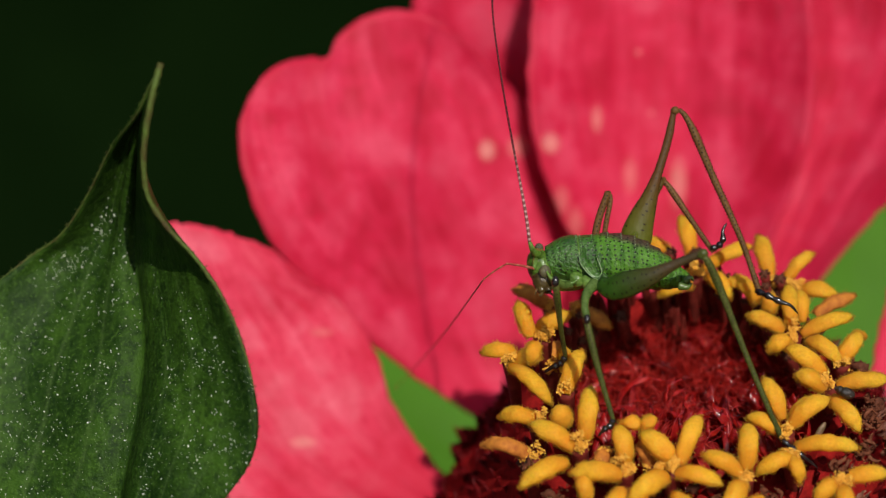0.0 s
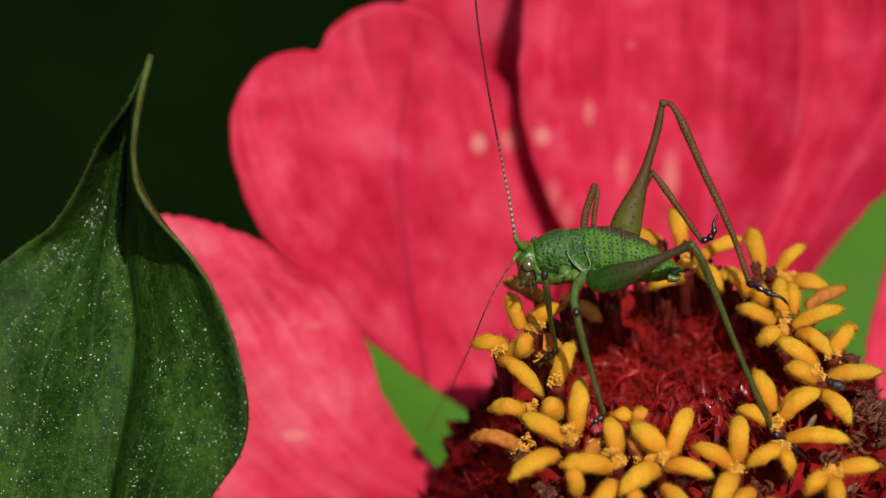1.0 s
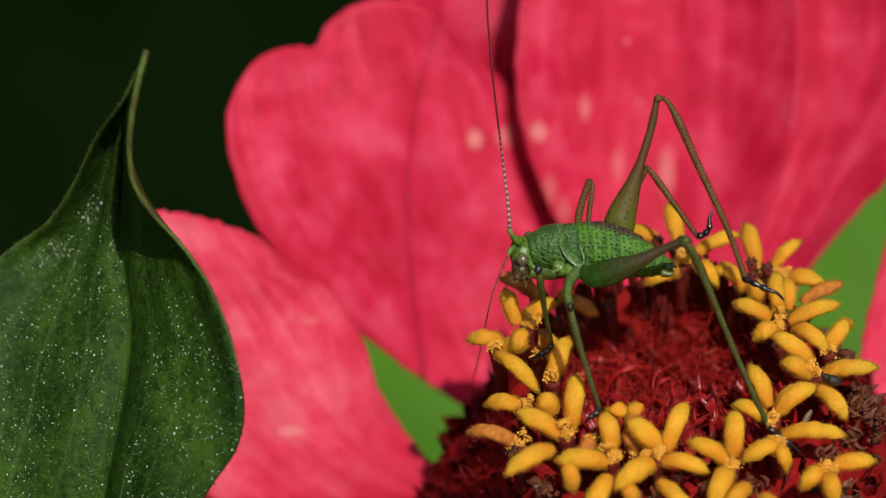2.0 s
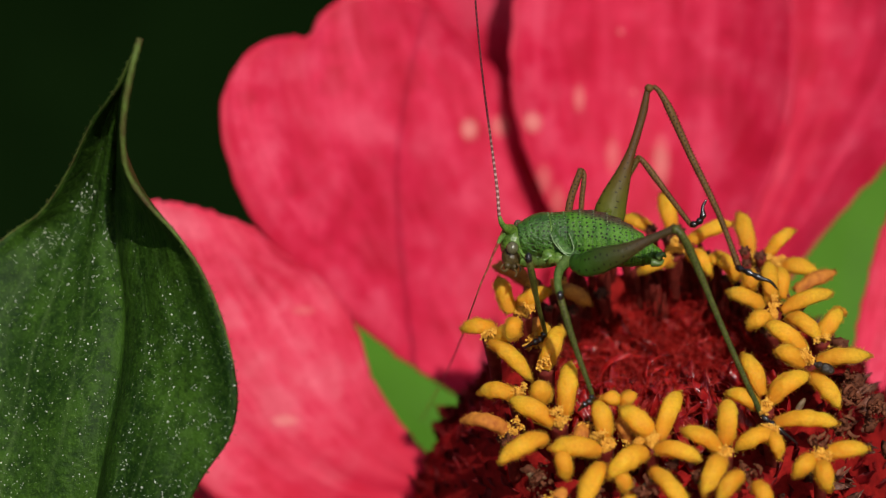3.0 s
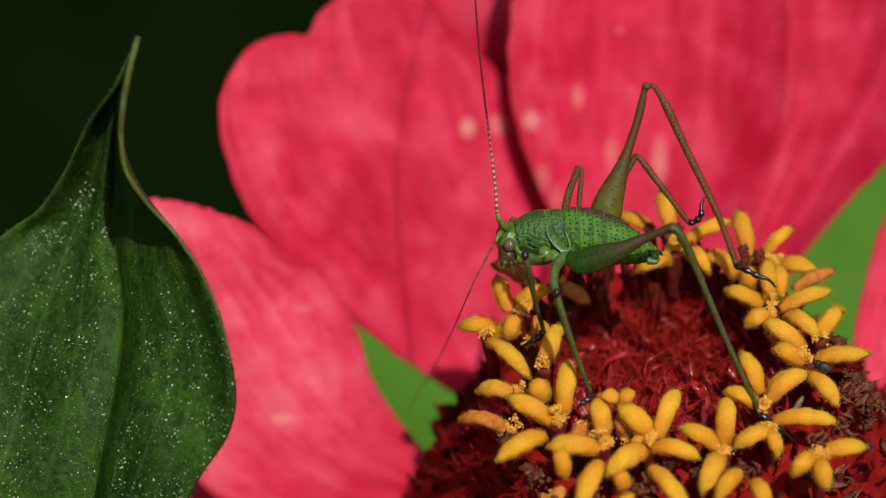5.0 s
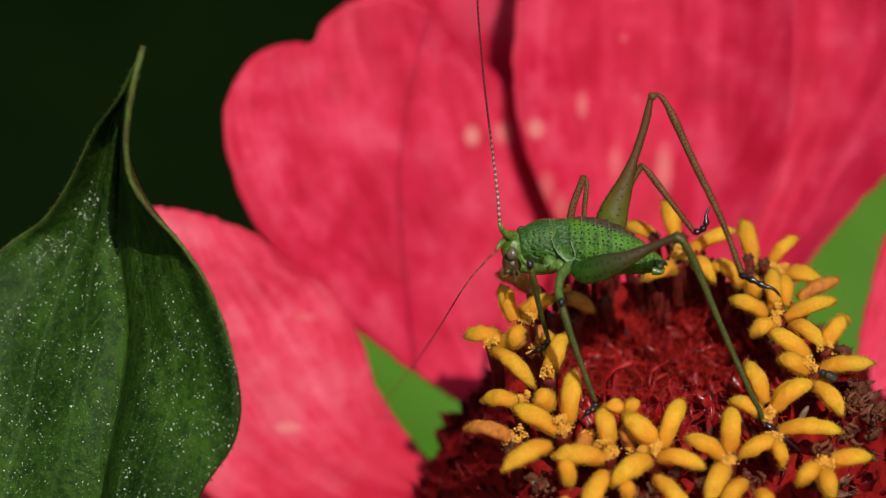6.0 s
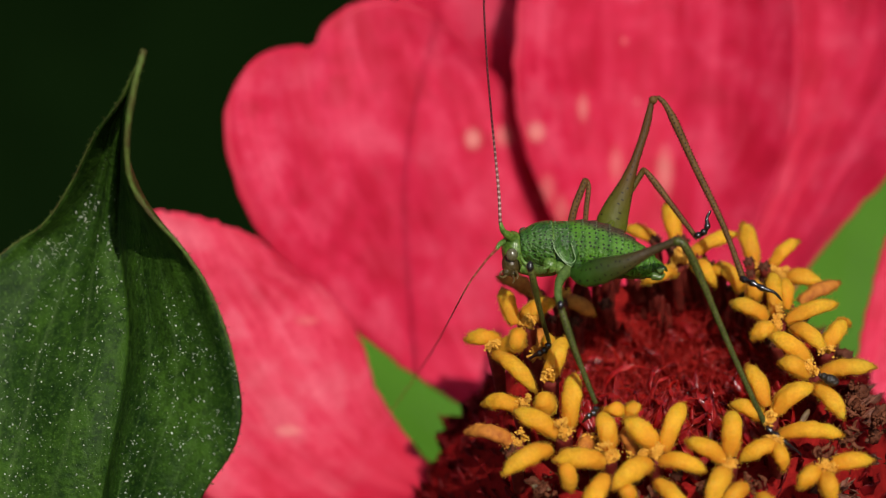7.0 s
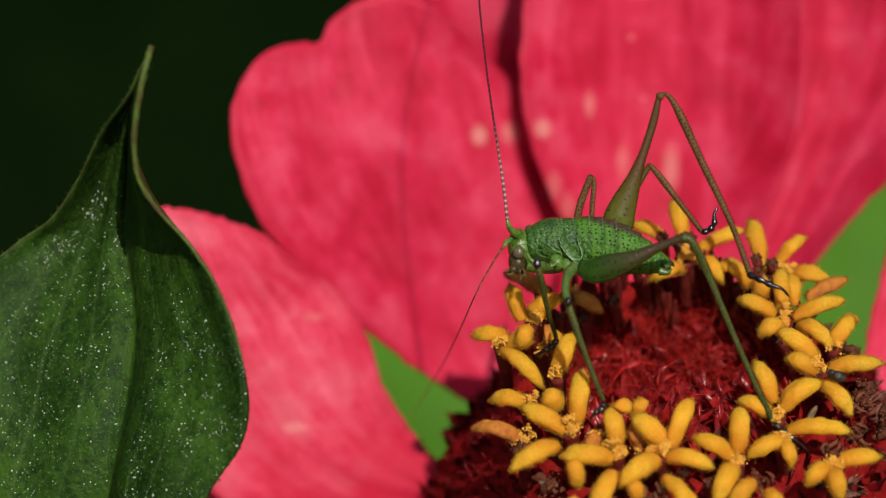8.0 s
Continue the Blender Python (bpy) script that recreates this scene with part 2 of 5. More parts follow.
def dotted(name, dark, light, spot, rows, size, rough, stripe=None, soak=0.0, spec=0.5, tint=None, bands=None):
    """Cricket skin: mottled ground with black dots, a brown band along the back above a height, or a tint towards the knee."""
    m, nodes, links = material(name)
    b = nodes["Principled BSDF"]
    tc = nodes.new("ShaderNodeTexCoord")
    co = tc.outputs["Object"]
    ground = ramp(nodes, links, noise_of(nodes, links, co, 1100), [(0.3, dark), (0.7, light)])
    if tint:
        colour, start, end = tint
        along = nodes.new("ShaderNodeSeparateXYZ")
        links.new(tc.outputs["UV"], along.inputs[0])
        mr = nodes.new("ShaderNodeMapRange")
        mr.inputs["From Min"].default_value, mr.inputs["From Max"].default_value = start, end
        links.new(along.outputs["X"], mr.inputs["Value"])
        ground = mixed(nodes, links, mr.outputs["Result"], ground, colour)
    if bands:
        across = nodes.new("ShaderNodeSeparateXYZ")
        links.new(tc.outputs["UV"], across.inputs[0])
        ground = mixed(nodes, links, ramp(nodes, links, across.outputs["X"], [(0.1, (0, 0, 0)), (0.35, (0.8, 0.8, 0.8)), (0.6, (0.5, 0.5, 0.5)), (0.85, (0, 0, 0))]), ground, bands)
    if stripe:
        height, colour = stripe
        sep = nodes.new("ShaderNodeSeparateXYZ")
        links.new(co, sep.inputs[0])
        wob = nodes.new("ShaderNodeMath")
        wob.operation = "MULTIPLY_ADD"
        links.new(noise_of(nodes, links, co, 2500), wob.inputs[0])
        wob.inputs[1].default_value = 0.0004
        fall = nodes.new("ShaderNodeMath")
        fall.operation = "MULTIPLY_ADD"
        links.new(sep.outputs["X"], fall.inputs[0])
        fall.inputs[1].default_value = 0.29
        links.new(sep.outputs["Y"], fall.inputs[2])
        links.new(fall.outputs[0], wob.inputs[2])
        mr = nodes.new("ShaderNodeMapRange")
        mr.inputs["From Min"].default_value, mr.inputs["From Max"].default_value = height, height + 0.0003
        links.new(wob.outputs[0], mr.inputs["Value"])
        ground = mixed(nodes, links, mr.outputs["Result"], ground, colour)
    vor = nodes.new("ShaderNodeTexVoronoi")
    vor.voronoi_dimensions = "2D"
    vor.inputs["Scale"].default_value = 1.0
    vor.inputs["Randomness"].default_value = 0.45
    links.new(mapped(nodes, links, tc.outputs["UV"], (*rows, 1)), vor.inputs["Vector"])
    mask = ramp(nodes, links, vor.outputs["Distance"], [(size, (1, 1, 1)), (size + 0.07, (0, 0, 0))])
    c = mixed(nodes, links, mask, ground, spot)
    links.new(c, b.inputs["Base Color"])
    b.inputs["Roughness"].default_value = rough
    b.inputs["Specular IOR Level"].default_value = spec
    bumped(nodes, links, noise_of(nodes, links, co, 6500, 3.0), 1.0, 0.00014 if stripe else 0.00003, b)
    if soak:
        see_through(nodes, links, b, c, soak)
    return m


def banded(name, a, c2, per_mm, rough=0.4, root_ring=None):
    """Antenna: pale and dark rings along the length, paler rings near the root."""
    m, nodes, links = material(name)
    b = nodes["Principled BSDF"]
    tc = nodes.new("ShaderNodeTexCoord")
    w = nodes.new("ShaderNodeTexWave")
    w.inputs["Scale"].default_value = per_mm * 0.314
    w.inputs["Distortion"].default_value = 1.6
    w.inputs["Detail Scale"].default_value = 3.0
    links.new(tc.outputs["UV"], w.inputs["Vector"])
    c = ramp(nodes, links, w.outputs["Fac"], [(0.68, a), (0.85, c2)])
    if root_ring:
        sep = nodes.new("ShaderNodeSeparateXYZ")
        links.new(tc.outputs["UV"], sep.inputs[0])
        mr = nodes.new("ShaderNodeMapRange")
        mr.inputs["From Min"].default_value, mr.inputs["From Max"].default_value = 2.2, 5.0
        links.new(sep.outputs["X"], mr.inputs["Value"])
        near = ramp(nodes, links, w.outputs["Fac"], [(0.45, (0.17, 0.05, 0.045)), (0.9, root_ring)])
        c = mixed(nodes, links, mr.outputs["Result"], near, c)
    links.new(c, b.inputs["Base Color"])
    b.inputs["Roughness"].default_value = rough
    b.inputs["Specular IOR Level"].default_value = 0.2
    return m


FLOWER_FOOT = (10.0, -15.0)
PETAL = petal_material("zinnia_petal", (0.50, 0.007, 0.034), (0.69, 0.018, 0.074), (0.80, 0.080, 0.155), FLOWER_FOOT)
PETAL_PALE = petal_material("zinnia_petal_pale", (0.60, 0.012, 0.046), (0.80, 0.056, 0.125), (0.87, 0.165, 0.235), FLOWER_FOOT, 0.9)
FLORET = speckled("floret_yellow", (0.76, 0.37, 0.018), (0.90, 0.53, 0.040), 700, 0.7, 0.8, 0.00007, soak=0.32, fine=9.0, spec=0.2, per_piece=0.08, flesh=0.5, along=((0.74, 0.29, 0.018), 0.1, 1.8))
# Faded lobes, and lobes under the cricket with its shade put into the colour.
FLORET_OLD_SHADED = speckled("floret_faded_and_shaded", (0.32, 0.08, 0.015), (0.62, 0.24, 0.03), 600, 0.75, 0.5, 0.00006, spec=0.2)
POLLEN = speckled("pollen", (0.70, 0.30, 0.02), (0.85, 0.48, 0.08), 2500, 0.8, 0, spec=0.2)
PALEA = speckled("palea_red", (0.40, 0.008, 0.009), (0.74, 0.038, 0.038), 1300, 0.2, 0.5, 0.00008, soak=0.5, fine=4.0, spec=0.7, per_piece=0.25, flesh=0.6, along=((0.26, 0.004, 0.005), 0.2, 0.7))
BRISTLE = speckled("bristle_red", (0.50, 0.012, 0.011), (0.82, 0.070, 0.055), 800, 0.3, 0.5, 0.00008, soak=0.6, spec=0.5)
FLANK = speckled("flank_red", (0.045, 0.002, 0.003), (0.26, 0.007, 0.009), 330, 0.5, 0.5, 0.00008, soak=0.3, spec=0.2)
TUBE_OLD = speckled("old_tube", (0.14, 0.016, 0.012), (0.36, 0.050, 0.034), 420, 0.55, 0.5, 0.0001, soak=0.5, spec=0.25)
PALEA_DRY = speckled("palea_brown", (0.08, 0.022, 0.012), (0.22, 0.075, 0.038), 1200, 0.6, 0.6, 0.00008, per_piece=0.3)
CONE = speckled("cone_flesh", (0.20, 0.006, 0.006), (0.42, 0.016, 0.013), 900, 0.8, 0.5, 0.0002, soak=0.3, spec=0.1)
STEM = speckled("stem_green", (0.05, 0.11, 0.02), (0.10, 0.20, 0.04), 300, 0.6, 0.4, 0.0001)
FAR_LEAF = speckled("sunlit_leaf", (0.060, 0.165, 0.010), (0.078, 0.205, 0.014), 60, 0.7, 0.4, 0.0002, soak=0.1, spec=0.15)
# Foliage in deep shade: the shade is put into this near-black green.
HEDGE = speckled("foliage_painted_shade", (0.0023, 0.0067, 0.0014), (0.0039, 0.0109, 0.0023), 6, 0.9, 0.4, 0.01, spec=0.0)
SOIL = speckled("garden_soil", (0.035, 0.025, 0.016), (0.08, 0.06, 0.04), 25, 0.95, 0.8, 0.01, spec=0.1)
LEAF_RIM = speckled("leaf_margin", (0.060, 0.034, 0.014), (0.080, 0.135, 0.022), 900, 0.6, 0.8, 0.00012, spec=0.15)
DUST = speckled("pale_dust", (0.16, 0.20, 0.13), (0.8, 0.8, 0.72), 1400, 0.7, 0)
BODY = dotted("cricket_green", (0.017, 0.070, 0.004), (0.086, 0.228, 0.017), (0.006, 0.008, 0.004), (3, 34), 0.18, 0.30, (0.00146, (0.070, 0.050, 0.028)), 0.10, 0.32, None, (0.084, 0.215, 0.015))
SADDLE = dotted("cricket_dark_green", (0.022, 0.075, 0.008), (0.062, 0.158, 0.018), (0.008, 0.006, 0.005), (6, 34), 0.18, 0.28, (0.00150, (0.06, 0.055, 0.03)), 0.08, 0.5)
HEAD_GREEN = speckled("cricket_face", (0.044, 0.095, 0.009), (0.15, 0.27, 0.034), 1500, 0.22, 0.6, 0.0001, soak=0.2, spec=0.6)
BELLY = speckled("cricket_pale_green", (0.060, 0.140, 0.016), (0.20, 0.33, 0.065), 1700, 0.20, 0.6, 0.0001, soak=0.2, spec=0.6)
KNEE_GREEN = speckled("leg_green", (0.055, 0.100, 0.016), (0.14, 0.21, 0.046), 1500, 0.22, 0.6, 0.00008, soak=0.2, spec=0.55)
THIGH = dotted("thigh_green", (0.018, 0.055, 0.005), (0.040, 0.094, 0.010), (0.010, 0.008, 0.004), (3.2, 7), 0.09, 0.34, None, 0.2, 0.3, ((0.058, 0.036, 0.013), 0.9, 3.8))
# Far thighs: the petals' backlight is put into this yellower, brighter olive.
THIGH_FAR_BACKLIT = dotted("thigh_backlit_olive", (0.078, 0.098, 0.009), (0.135, 0.148, 0.016), (0.015, 0.008, 0.004), (3.0, 5), 0.065, 0.45, None, 0.3, 0.15, ((0.100, 0.044, 0.012), 1.6, 5.0))
SHIN = dotted("shin_olive", (0.045, 0.058, 0.010), (0.095, 0.100, 0.020), (0.02, 0.014, 0.006), (4.5, 5), 0.18, 0.36, None, 0.15, 0.35)
SHIN_FAR = dotted("shin_brown", (0.105, 0.050, 0.014), (0.160, 0.080, 0.026), (0.02, 0.010, 0.006), (4.5, 5), 0.17, 0.5, None, 0.2, 0.15)
JAW = speckled("cricket_jaw", (0.045, 0.026, 0.009), (0.12, 0.085, 0.025), 1600, 0.26, 0.6, 0.0001, soak=0.3, spec=0.5)
PALP = speckled("palp_brown", (0.10, 0.07, 0.022), (0.20, 0.13, 0.05), 2500, 0.3, 0.2, 0.00003, soak=0.2)
VEIN = speckled("pale_vein", (0.17, 0.30, 0.11), (0.32, 0.44, 0.22), 2500, 0.25, 0.2, 0.00003)
HUSK = speckled("dark_husk", (0.055, 0.014, 0.007), (0.14, 0.045, 0.022), 1500, 0.7, 0.7, 0.0001, spec=0.15)
BEETLE = speckled("beetle_black", (0.008, 0.006, 0.005), (0.035, 0.022, 0.012), 2500, 0.32, 0.8, 0.0001, spec=0.5)
FRIZZ = speckled("dry_frizz", (0.085, 0.022, 0.012), (0.26, 0.085, 0.040), 1500, 0.6, 0.5, 0.00008, soak=0.3, spec=0.12)
HUSK_PALE = speckled("pale_husk", (0.12, 0.065, 0.028), (0.28, 0.17, 0.08), 1800, 0.25, 0.7, 0.0001, soak=0.35, spec=0.6)
FOOT = speckled("black_foot", (0.008, 0.006, 0.005), (0.02, 0.014, 0.012), 3000, 0.2, 0.4, 0.00004, spec=0.7)
EYE_SKIN = speckled("pale_eye", (0.055, 0.052, 0.022), (0.13, 0.115, 0.058), 2500, 0.14, 0, spec=0.8)
PUPIL = speckled("dark_pupil", (0.035, 0.028, 0.014), (0.10, 0.08, 0.045), 3000, 0.08, 0, spec=0.9)
FEELER = banded("banded_feeler", (0.050, 0.003, 0.005), (0.15, 0.013, 0.018), 3.6, 0.4, (0.48, 0.30, 0.28))
FEELER_DARK = banded("dark_feeler", (0.34, 0.065, 0.045), (0.44, 0.15, 0.08), 1.5)


def leaf_material(name):
    """Dark leaf: mottled cells, long pale nerves, a fine net of veins and a matt, pebbled skin."""
    m, nodes, links = material(name)
    b = nodes["Principled BSDF"]
    tc = nodes.new("ShaderNodeTexCoord")
    co = tc.outputs["Object"]
    patch = noise_of(nodes, links, mapped(nodes, links, co, (1.0, 0.5, 1.0)), 260, 5.0)
    cells = noise_of(nodes, links, co, 1700, 4.0, 0.65)
    grain = noise_of(nodes, links, co, 6200, 3.0)
    vor = nodes.new("ShaderNodeTexVoronoi")
    vor.feature = "DISTANCE_TO_EDGE"
    vor.inputs["Scale"].default_value = 1150
    links.new(mapped(nodes, links, co, (1.0, 0.6, 1.0)), vor.inputs["Vector"])
    sep = nodes.new("ShaderNodeSeparateXYZ")
    links.new(tc.outputs["UV"], sep.inputs[0])
    wob = nodes.new("ShaderNodeMath")
    wob.operation = "MULTIPLY_ADD"
    links.new(noise_of(nodes, links, co, 120, 3.0), wob.inputs[0])
    wob.inputs[1].default_value = 0.07
    links.new(sep.outputs["Y"], wob.inputs[2])
    stops = [(0.0, (0, 0, 0))]
    for at, k in ((0.215, 0.14), (0.335, 0.26), (0.437, 0.16), (0.655, 0.14), (0.775, 0.22), (0.90, 0.12)):
        stops += [(at - 0.007, (0, 0, 0)), (at, (k, k, k)), (at + 0.007, (0, 0, 0))]
    nerve = ramp(nodes, links, wob.outputs[0], stops)
    c = ramp(nodes, links, patch, [(0.36, (0.007, 0.023, 0.0025)), (0.64, (0.031, 0.074, 0.0070))])
    c = mixed(nodes, links, ramp(nodes, links, cells, [(0.36, (0.8, 0.8, 0.8)), (0.56, (0, 0, 0))]), c, (0.006, 0.018, 0.003))
    c = mixed(nodes, links, ramp(nodes, links, grain, [(0.54, (0, 0, 0)), (0.72, (0.7, 0.7, 0.7))]), c, (0.052, 0.108, 0.014))
    c = mixed(nodes, links, ramp(nodes, links, vor.outputs["Distance"], [(0.02, (0.10, 0.10, 0.10)), (0.09, (0, 0, 0))]), c, (0.065, 0.12, 0.022))
    c = mixed(nodes, links, nerve, c, (0.095, 0.150, 0.045))
    links.new(c, b.inputs["Base Color"])
    b.inputs["Roughness"].default_value = 0.5
    b.inputs["Specular IOR Level"].default_value = 0.08
    height = mixed(nodes, links, 0.35, mixed(nodes, links, 0.5, cells, grain), vor.outputs["Distance"])
    bumped(nodes, links, height, 1.0, 0.0002, b)
    return m


LEAF = leaf_material("dark_leaf")


# ---- the setting: garden ground and a hedge with shade painted in ----
def build_setting():
    s = Shape()
    g = [[(x * 40.0, y * 40.0, 0.0) for x in range(-24, 25)] for y in range(-24, 25)]
    s.add([p for r in g for p in r], [(i * 49 + j, i * 49 + j + 1, (i + 1) * 49 + j + 1, (i + 1) * 49 + j) for i in range(48) for j in range(48)])
    me = bpy.data.meshes.new("ground")
    me.from_pydata([(x, y, 0.004 * noise.noise((x, y, 0)) if abs(x) < 100 else 0) for x, y, z in s.verts], [], s.faces)
    me.materials.append(SOIL)
    tagged(new("ground", me), "dark garden soil under the flowers", "ground", kind="structure")
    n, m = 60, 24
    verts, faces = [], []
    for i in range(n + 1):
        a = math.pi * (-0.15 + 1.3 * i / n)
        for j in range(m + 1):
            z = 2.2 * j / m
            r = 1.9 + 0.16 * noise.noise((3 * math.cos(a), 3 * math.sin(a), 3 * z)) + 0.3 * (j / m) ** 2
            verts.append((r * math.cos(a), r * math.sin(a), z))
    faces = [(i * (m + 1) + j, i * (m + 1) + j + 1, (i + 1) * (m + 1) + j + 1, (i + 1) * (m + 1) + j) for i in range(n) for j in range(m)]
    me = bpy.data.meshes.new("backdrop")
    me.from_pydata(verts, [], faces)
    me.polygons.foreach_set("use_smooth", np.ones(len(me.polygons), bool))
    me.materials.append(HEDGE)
    tagged(new("backdrop", me), "hedge far behind the flower, dark with painted-in shade", "hedge", kind="structure")


build_setting()

# ---- the flower ----
AXIS = Vector((-0.09, 0.68, 0.72)).normalized()
RING = Vector(V(10.62, -4.66, -0.30))  # middle of the ring of florets
SIDE = Vector((1, 0, 0)) - AXIS * AXIS.x
SIDE.normalize()
BACKWARD = AXIS.cross(SIDE)
FOOT_AT = Vector((*FLOWER_FOOT, -12.0))
rng = np.random.default_rng(7)

flower = root("zinnia_flower", FOOT_AT, "red-pink zinnia, yellow disc florets ringing a dark red cone", "flower")


def petal(left, right, top, base, cup=1.5, ribs=5.0, label="", ruffle=0.25, mat=None):
    """One ray floret: a cupped blade with shallow lengthwise ribs and an uneven margin."""
    ns, nt = 46, 40
    g = coons(left, right, top, base, ns, nt)
    s, t = np.linspace(0, 1, ns)[:, None], np.linspace(0, 1, nt)[None]
    seed = rng.uniform(0, 50)
    wav = np.array([[noise.noise((a * 3 + seed, b * 3, seed)) for b in t[0]] for a in s[:, 0]])
    g[..., 2] -= cup * np.sin(math.pi * t) * (0.25 + 0.75 * np.sin(math.pi * np.clip(s, 0, 1)))
    g[..., 2] += 0.05 * np.sin(2 * math.pi * ribs * t + 3 * wav) * np.sin(math.pi * t) + ruffle * wav * 1.4
    rim = np.minimum(np.minimum(t, 1 - t), 1 - s)
    crinkle = np.array([[[noise.noise((a * 24 + seed, b * 20, k * 9.0)) for k in (1, 2)] for b in t[0]] for a in s[:, 0]])
    g[..., :2] += 0.17 * crinkle * np.exp(-rim / 0.05)[..., None]
    return part("petal", sheet(Shape(), g, 0.16), mat or PETAL, flower, label)


# broad notched ray beside the gap
petal([V(2.09, -8.85, -19.66), V(-2.03, -6.32, -19.97), V(-6.39, -2.79, -17.39), V(-10.44, 1.57, -14.52), V(-11.85, 4.63, -13.92), V(-12.37, 6.94, -13.92), V(-12.23, 8.63, -14.07), V(-11.73, 9.94, -14.37)],
      [V(3.72, -8.30, -21.48), V(7.37, -3.88, -24.50), V(8.40, 0.69, -25.71), V(7.74, 4.63, -25.71), V(6.07, 7.54, -24.81), V(3.59, 9.57, -22.99)],
      [V(-11.73, 9.94, -14.37), V(-11.11, 10.83, -14.82), V(-10.17, 11.50, -15.13), V(-8.67, 12.03, -16.03), V(-7.66, 11.92, -16.34), V(-7.05, 13.19, -16.64), V(-5.44, 14.34, -16.94), V(-3.26, 14.70, -17.55), V(-1.38, 14.06, -18.15), V(0.51, 12.48, -18.91), V(2.10, 10.94, -20.57), V(3.59, 9.57, -22.99)],
      [V(2.09, -8.85, -19.66), V(3.72, -8.30, -21.48)], 0.6, label="broad pink petal with a notched tip")
# tall ray behind the cricket
petal([V(6.41, -6.35, -20.57), V(6.88, 0.03, -20.27), V(5.20, 3.52, -19.51), V(3.91, 7.13, -18.76), V(3.43, 10.10, -18.15), V(3.58, 13.56, -18.15), V(3.85, 16.6, -18.0), V(4.9, 19.4, -17.8)],
      [V(11.39, -5.09, -21.18), V(16.03, -0.29, -21.18), V(17.99, 3.85, -19.97), V(19.10, 7.62, -19.06), V(19.35, 11.37, -18.45), V(19.1, 15.13, -18.15), V(18.3, 18.6, -18.0)],
      [V(4.9, 19.4, -17.8), V(7.7, 21.9, -18.15), V(11.6, 22.8, -18.91), V(15.7, 21.4, -18.6), V(18.3, 18.6, -18.0)],
      [V(6.43, -6.37, -21.18), V(11.39, -5.09, -21.18)], 3.2)
# ray that shows between the two
petal([V(3.54, -1.30, -28.74), V(-0.79, 6.29, -26.47), V(-2.73, 12.38, -23.90), V(-3.03, 16.17, -22.69)],
      [V(7.87, -1.30, -28.74), V(7.48, 6.32, -27.23), V(7.06, 12.45, -24.96), V(6.19, 16.56, -23.45)],
      [V(-3.03, 16.17, -22.69), V(-0.77, 18.10, -22.69), V(2.13, 18.75, -22.69), V(6.19, 16.56, -23.45)],
      [V(3.54, -1.30, -28.74), V(7.87, -1.30, -28.74)], 1.0)
# ray to the right, its lower margin over the sunlit leaf
petal([V(12.78, -5.13, -22.69), V(16.46, 0.68, -24.20), V(18.25, 6.21, -24.20), V(18.66, 11.70, -23.45), V(17.62, 16.81, -22.69)],
      [V(17.15, -5.09, -21.18), V(19.55, -1.09, -21.18), V(20.95, 0.83, -20.87), V(22.97, 3.22, -20.42), V(24.87, 5.36, -19.66), V(27.36, 9.19, -18.91), V(27.67, 13.93, -18.91)],
      [V(17.62, 16.81, -22.69), V(20.99, 18.91, -21.18), V(24.94, 17.80, -19.66), V(27.67, 13.93, -18.91)],
      [V(12.78, -5.13, -22.69), V(17.15, -5.09, -21.18)], 1.6)
# lower ray partly behind the dark leaf
petal([V(-1.70, -14.59, -18.15), V(-5.76, -15.78, -17.39), V(-9.44, -14.93, -15.88), V(-11.87, -13.88, -15.13), V(-13.60, -12.46, -14.37), V(-15.44, -10.08, -13.61), V(-17.36, -5.46, -12.86), V(-17.89, 0.64, -12.10)],
      [V(-0.28, -12.86, -18.15), V(-1.22, -11.12, -17.85), V(-2.94, -8.99, -17.39), V(-4.24, -6.67, -16.64), V(-5.03, -4.16, -16.03), V(-6.77, -1.58, -15.13), V(-9.01, 0.09, -13.61), V(-10.50, 1.43, -13.01)],
      [V(-17.89, 0.64, -12.10), V(-16.37, 2.70, -12.10), V(-14.72, 2.77, -12.40), V(-12.77, 2.29, -12.71), V(-10.50, 1.43, -13.01)],
      [V(-1.70, -14.59, -18.15), V(-0.28, -12.86, -18.15)], -0.6, ribs=4, label="pink petal partly behind a dark leaf", mat=PETAL_PALE)
# ray at the far side of the disc
petal([V(20.83, -8.47, -12.10), V(21.69, -6.40, -13.61), V(22.28, -3.66, -14.37), V(23.06, -0.90, -15.13), V(24.05, 2.19, -15.13), V(26.46, 5.90, -15.13)],
      [V(22.25, -12.50, -9.08), V(26.97, -9.00, -10.59), V(30.55, -3.61, -12.10), V(32.05, 1.26, -13.61)],
      [V(26.46, 5.90, -15.13), V(28.93, 6.21, -15.13), V(31.27, 4.34, -14.37), V(32.05, 1.26, -13.61)],
      [V(20.83, -8.47, -12.10), V(22.25, -12.50, -9.08)], 1.2)
